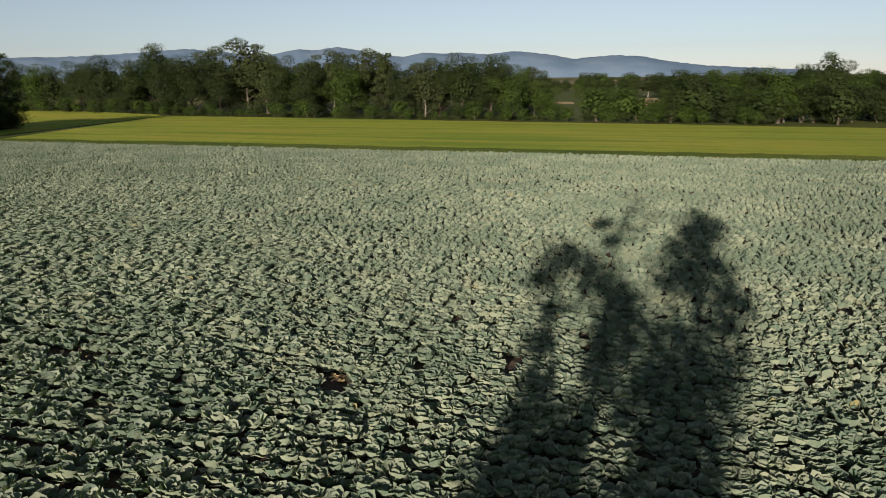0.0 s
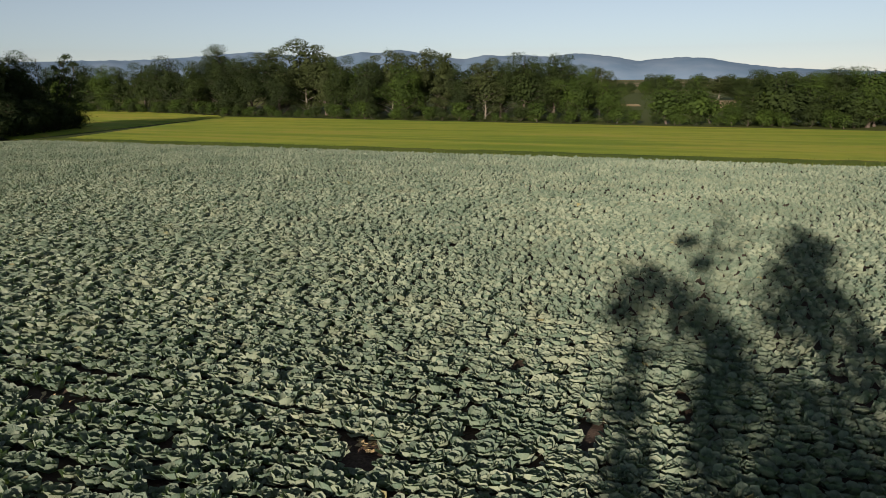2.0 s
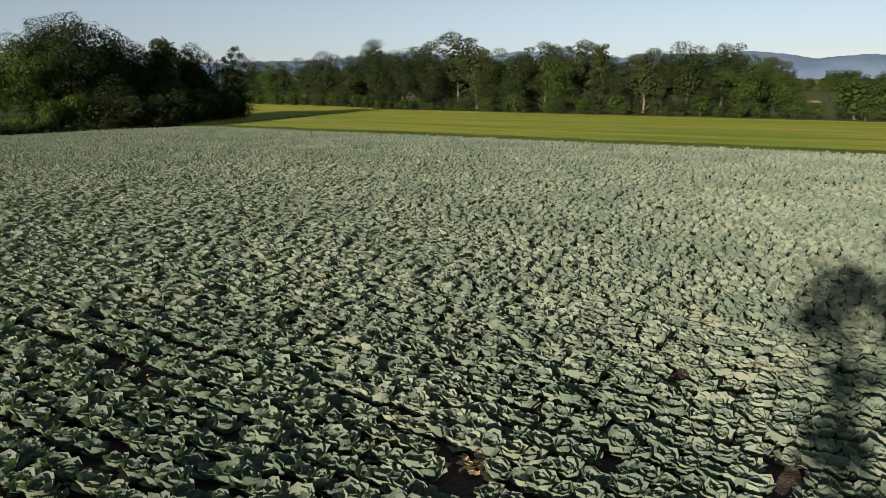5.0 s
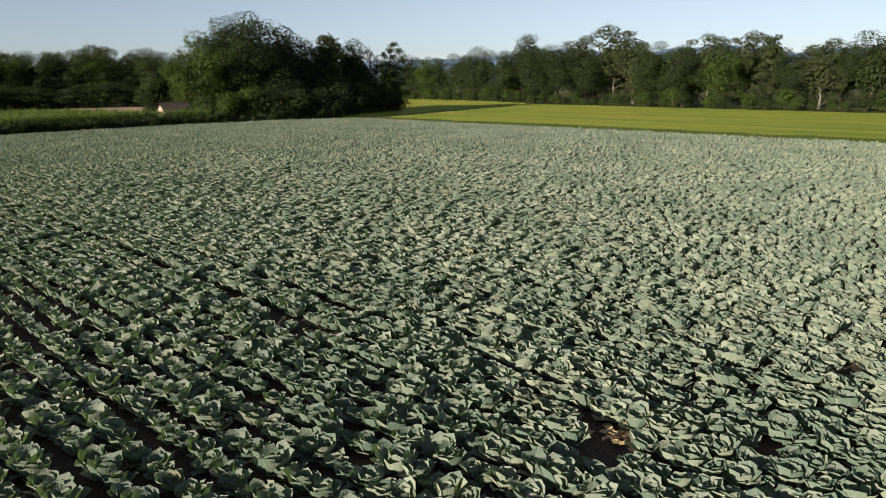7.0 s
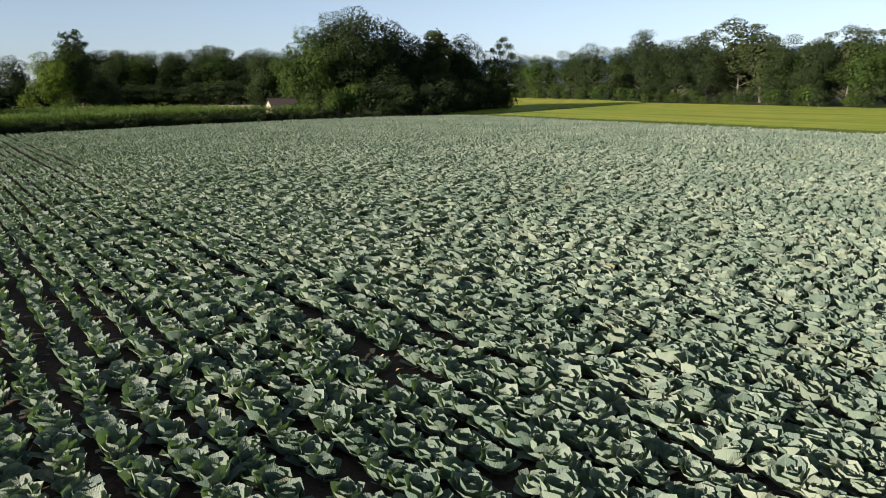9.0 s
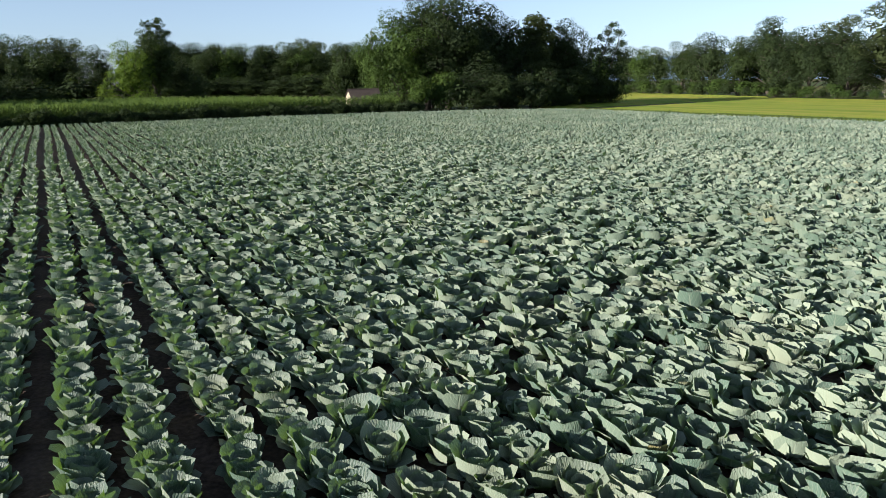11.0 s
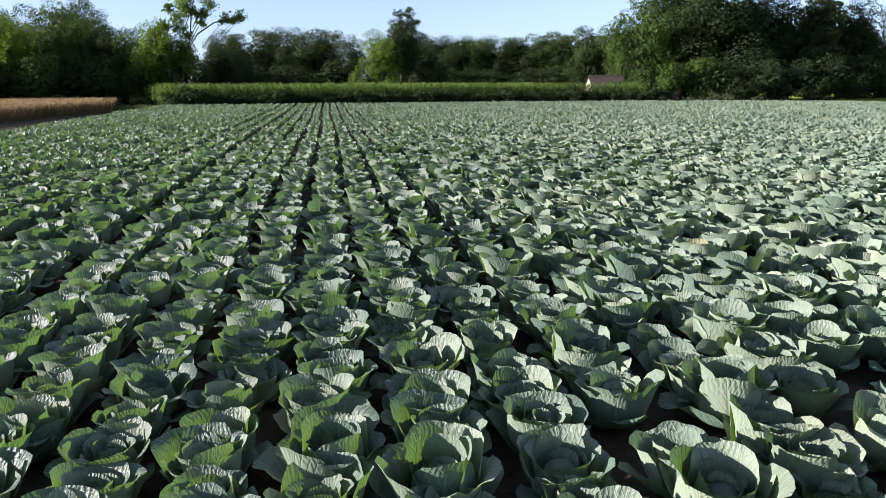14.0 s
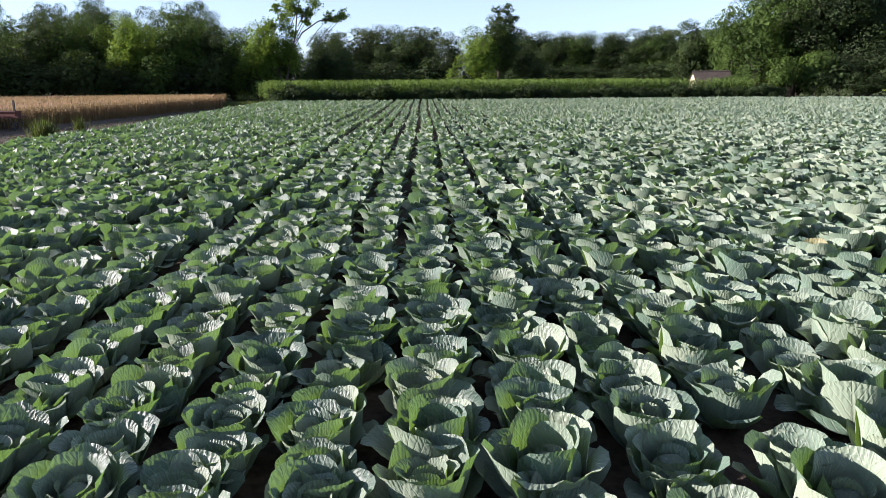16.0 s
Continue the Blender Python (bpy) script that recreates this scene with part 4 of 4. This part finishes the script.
# length, half width, rib angles low and high, curl at the tip, cupping, crinkle, where the rib starts (out, up)
INNER = (0.215, 0.115, 30, 108, 66, 0.11, 0.005, 0.05, 0.085)
MIDDLE = (0.310, 0.160, 8, 96, 72, 0.155, 0.008, 0.045, 0.065)
OUTER = (0.370, 0.185, 0, 76, 74, 0.18, 0.011, 0.045, 0.055)
LOW = (0.365, 0.170, 2, 42, 74, 0.24, 0.011, 0.03, 0.035)


def cabbage_pieces(seed, nu, nv, rings, head_n, broad=1.0):
    """Leaves from the heart outwards; rings: how many inner, middle, outer and low leaves."""
    rng = np.random.default_rng(seed)
    got, turn = [], rng.uniform(0, 6.28)
    if head_n:
        got.append(("head", head(head_n + 3, head_n, rng)))
    for count, shift, (length, wide, low, high, flare, cup, crinkle, out, up) in zip(rings, (0.0, 0.5, 0.2, 0.9), (INNER, MIDDLE, OUTER, LOW)):
        for j in range(count):
            a = turn + shift + (j + rng.uniform(-0.2, 0.2)) * 6.28 / count
            size = rng.uniform(0.86, 1.12)
            got.append(("leaf", leaf(nu, nv, a, length * size, wide * broad * size * rng.uniform(0.9, 1.1), low, high * rng.uniform(0.84, 1.08), flare * rng.uniform(0.2, 1.4),
                                     cup * rng.uniform(0.9, 1.3), crinkle, rng, out, up * rng.uniform(0.8, 1.2), rng.normal(0, 0.02))))
    return got


def field_places():
    """Feet, turns and sizes of all cabbages, row by row."""
    rng, rows = np.random.default_rng(21), []
    lines = [16.52 + 0.685 * k + 0.03 * (k // 4) for k in range(0, 114)] + [15.86, 15.18]      # two rows between the wheel tracks
    lines += [14.49 - 0.685 * k - 0.03 * (k // 4) for k in range(0, 28)]
    for c in sorted(lines):
        l = np.arange(-42, 112, 0.405) + rng.uniform(0, 0.4)
        l = l + rng.normal(0, 0.05, len(l))
        cc = c + rng.normal(0, 0.04, len(l)) + 0.05 * np.sin(l * 0.13 + c) + (0.20 if c > 16.2 else -0.36 if c < 7.9 else -0.18 if c < 14.8 else 0.0) * np.clip((l - 8) / 8, 0, 1)
        rows.append(np.stack([cc, l], 1))
    cl = np.concatenate(rows)
    xy = cl[:, :1] * ACROSS + cl[:, 1:] * ROW
    keep = (xy[:, 1] < north_edge(xy[:, 0])) & (xy[:, 0] > west_edge(xy[:, 1])) & (rng.uniform(size=len(xy)) > 0.012)
    keep &= (xy @ BORDER > 6.2) & (cl[:, 1] > -40)
    for x, y, r in ((-1.3, 16.9, 0.62), (-10.5, 20.35, 0.5), (-14.9, 22.4, 0.45), (-9.7, 19.6, 0.45), (-14.6, 17.1, 0.5), (4.4, 17.2, 0.5), (-28.5, 47.3, 0.5), (-14.4, 20.4, 0.5), (-5.5, 49.3, 0.4), (-3.3, 47.1, 0.4), (-3.3, 29.9, 0.35)):
        keep &= np.hypot(xy[:, 0] - x, xy[:, 1] - y) > r
    xy, cl = xy[keep], cl[keep]
    turn = rng.uniform(0, 6.28, len(xy))
    size = np.clip(rng.normal(1.03, 0.10, len(xy)), 0.72, 1.26) * (1 + 0.05 * waves(xy[:, 0], xy[:, 1], 0.25))
    size = size * (1 + 0.06 * np.exp(-((cl[:, 0] - 21) / 7) ** 2 - ((cl[:, 1] - 29) / 8) ** 2))      # the best grown part
    return cl, xy, turn, size


CL, XY, TURN, SIZE = field_places()
TALL = 1.0 + 0.14 * np.sin(11 * TURN)                    # some stand higher than others
along, over = CL[:, 1], CL[:, 0]
single = (along > 25.6) & (along < 35.0) & (over > 15.6) & (over < 24.4)        # where the camera comes lowest
near = np.hypot((along - 30) / 1.3, over - 20.5) < 9.5
mid = (np.hypot((along - 33) / 1.35, over - 24) < 13.5) | (np.hypot((along - 8) / 1.35, over - 15) < 11)
far = np.hypot((along - 24) / 1.25, over - 25) < 32
level = np.where(near, 0, np.where(mid, 1, np.where(far, 2, 3)))
DETAIL = ((9, 4, (4, 5, 5, 3), 6, 1.0), (7, 3, (4, 5, 6, 3), 4, 0.82), (5, 3, (3, 5, 3, 0), 0, 0.84), (3, 2, (2, 4, 2, 0), 0, 1.05))

h = Heap()
for lev, (nu, nv, rings, heads, broad) in enumerate(DETAIL):
    for k in range(8):
        one = Heap()
        for _, (v, f, a) in cabbage_pieces(100 + 10 * lev + k, nu, nv, rings, heads, broad):
            one.add(v, f, a)
        v, f, a = one.arrays()
        pick = np.flatnonzero((level == lev) & ~single & (np.arange(len(XY)) % 8 == k))
        if not len(pick):
            continue
        cs, sn = (np.cos(TURN[pick]) * SIZE[pick])[:, None], (np.sin(TURN[pick]) * SIZE[pick])[:, None]
        x0, y0 = v[:, 0] * cs - v[:, 1] * sn, v[:, 0] * sn + v[:, 1] * cs
        z0 = v[:, 2] * (SIZE * TALL)[pick][:, None] + 0.03 + 0.16 * (x0 * np.sin(TURN[pick] * 7)[:, None] + y0 * np.cos(TURN[pick] * 5)[:, None]) * np.clip(v[:, 2] * 6, 0, 1)
        far_l, far_c = 1.08 * (x0 * ROW[0] + y0 * ROW[1]), 1.01 * (x0 * ACROSS[0] + y0 * ACROSS[1])     # leaves reach farther along the row
        x0, y0 = far_l * ROW[0] + far_c * ACROSS[0], far_l * ROW[1] + far_c * ACROSS[1]
        out = np.stack([x0 + XY[pick, :1], y0 + XY[pick, 1:], z0], -1)
        h.add(out, f[None] + (np.arange(len(pick)) * len(v))[:, None, None], np.broadcast_to(a, (len(pick), *a.shape)))
tagged(new("cabbages", h.mesh("cabbages", CABBAGE, True, True)), "ripe grey-green cabbages in long rows on brown soil", "cabbages", kind="stuff")

PROTO = []
for k in range(7):
    made = [(name, Heap().add(*piece).mesh(name, CABBAGE, True, True)) for name, piece in cabbage_pieces(300 + k, 19, 9, (4, 5, 6, 3), 10)]
    PROTO.append(made)
firsts = {}
for i in np.flatnonzero(single):
    k = int(i) % 7
    s = float(SIZE[i])
    m = Matrix.LocRotScale((float(XY[i, 0]), float(XY[i, 1]), 0.03), Euler((0.11 * math.sin(7 * TURN[i]), 0.11 * math.cos(5 * TURN[i]), float(TURN[i]))), (s, s, s * (0.5 + 0.5 * float(TALL[i]))))
    if k in firsts:
        copy_thing(firsts[k], m)
    else:
        firsts[k] = root("cabbage", Matrix.Identity(4), "ripe grey-green cabbage with crinkled outer leaves", "cabbage", "cabbages in rows")
        for name, me in PROTO[k]:
            child(name, me, firsts[k])
        firsts[k].matrix_basis = Matrix.LocRotScale(m.translation, Euler((0, 0, float(TURN[i]))), None)


def litter():
    """Dry, yellowed leaves where plants have failed."""
    rng, h = np.random.default_rng(33), Heap()
    for x, y, n, r in ((-1.2, 17.2, 26, 0.34), (-0.5, 17.4, 12, 0.2), (-10.5, 20.3, 10, 0.3), (-14.9, 22.4, 12, 0.3), (-14.6, 17.1, 10, 0.3), (-28.5, 47.3, 14, 0.4), (-14.4, 20.4, 14, 0.3)):
        for _ in range(n):
            v, f, _a = leaf(5, 4, rng.uniform(0, 6.28), rng.uniform(0.12, 0.26), rng.uniform(0.04, 0.09), rng.uniform(5, 40), rng.uniform(-30, 25), rng.uniform(-60, 40), 0.12, 0.01, rng, 0.0, 0.03)
            h.add(v + (x + rng.normal(0, r), y + rng.normal(0, r * 0.7), 0.05), f)
    tagged(new("leaf_litter", h.mesh("leaf_litter", STRAW)), "yellowed dry leaves lying on bare soil gaps", "dry leaves", kind="stuff")


litter()
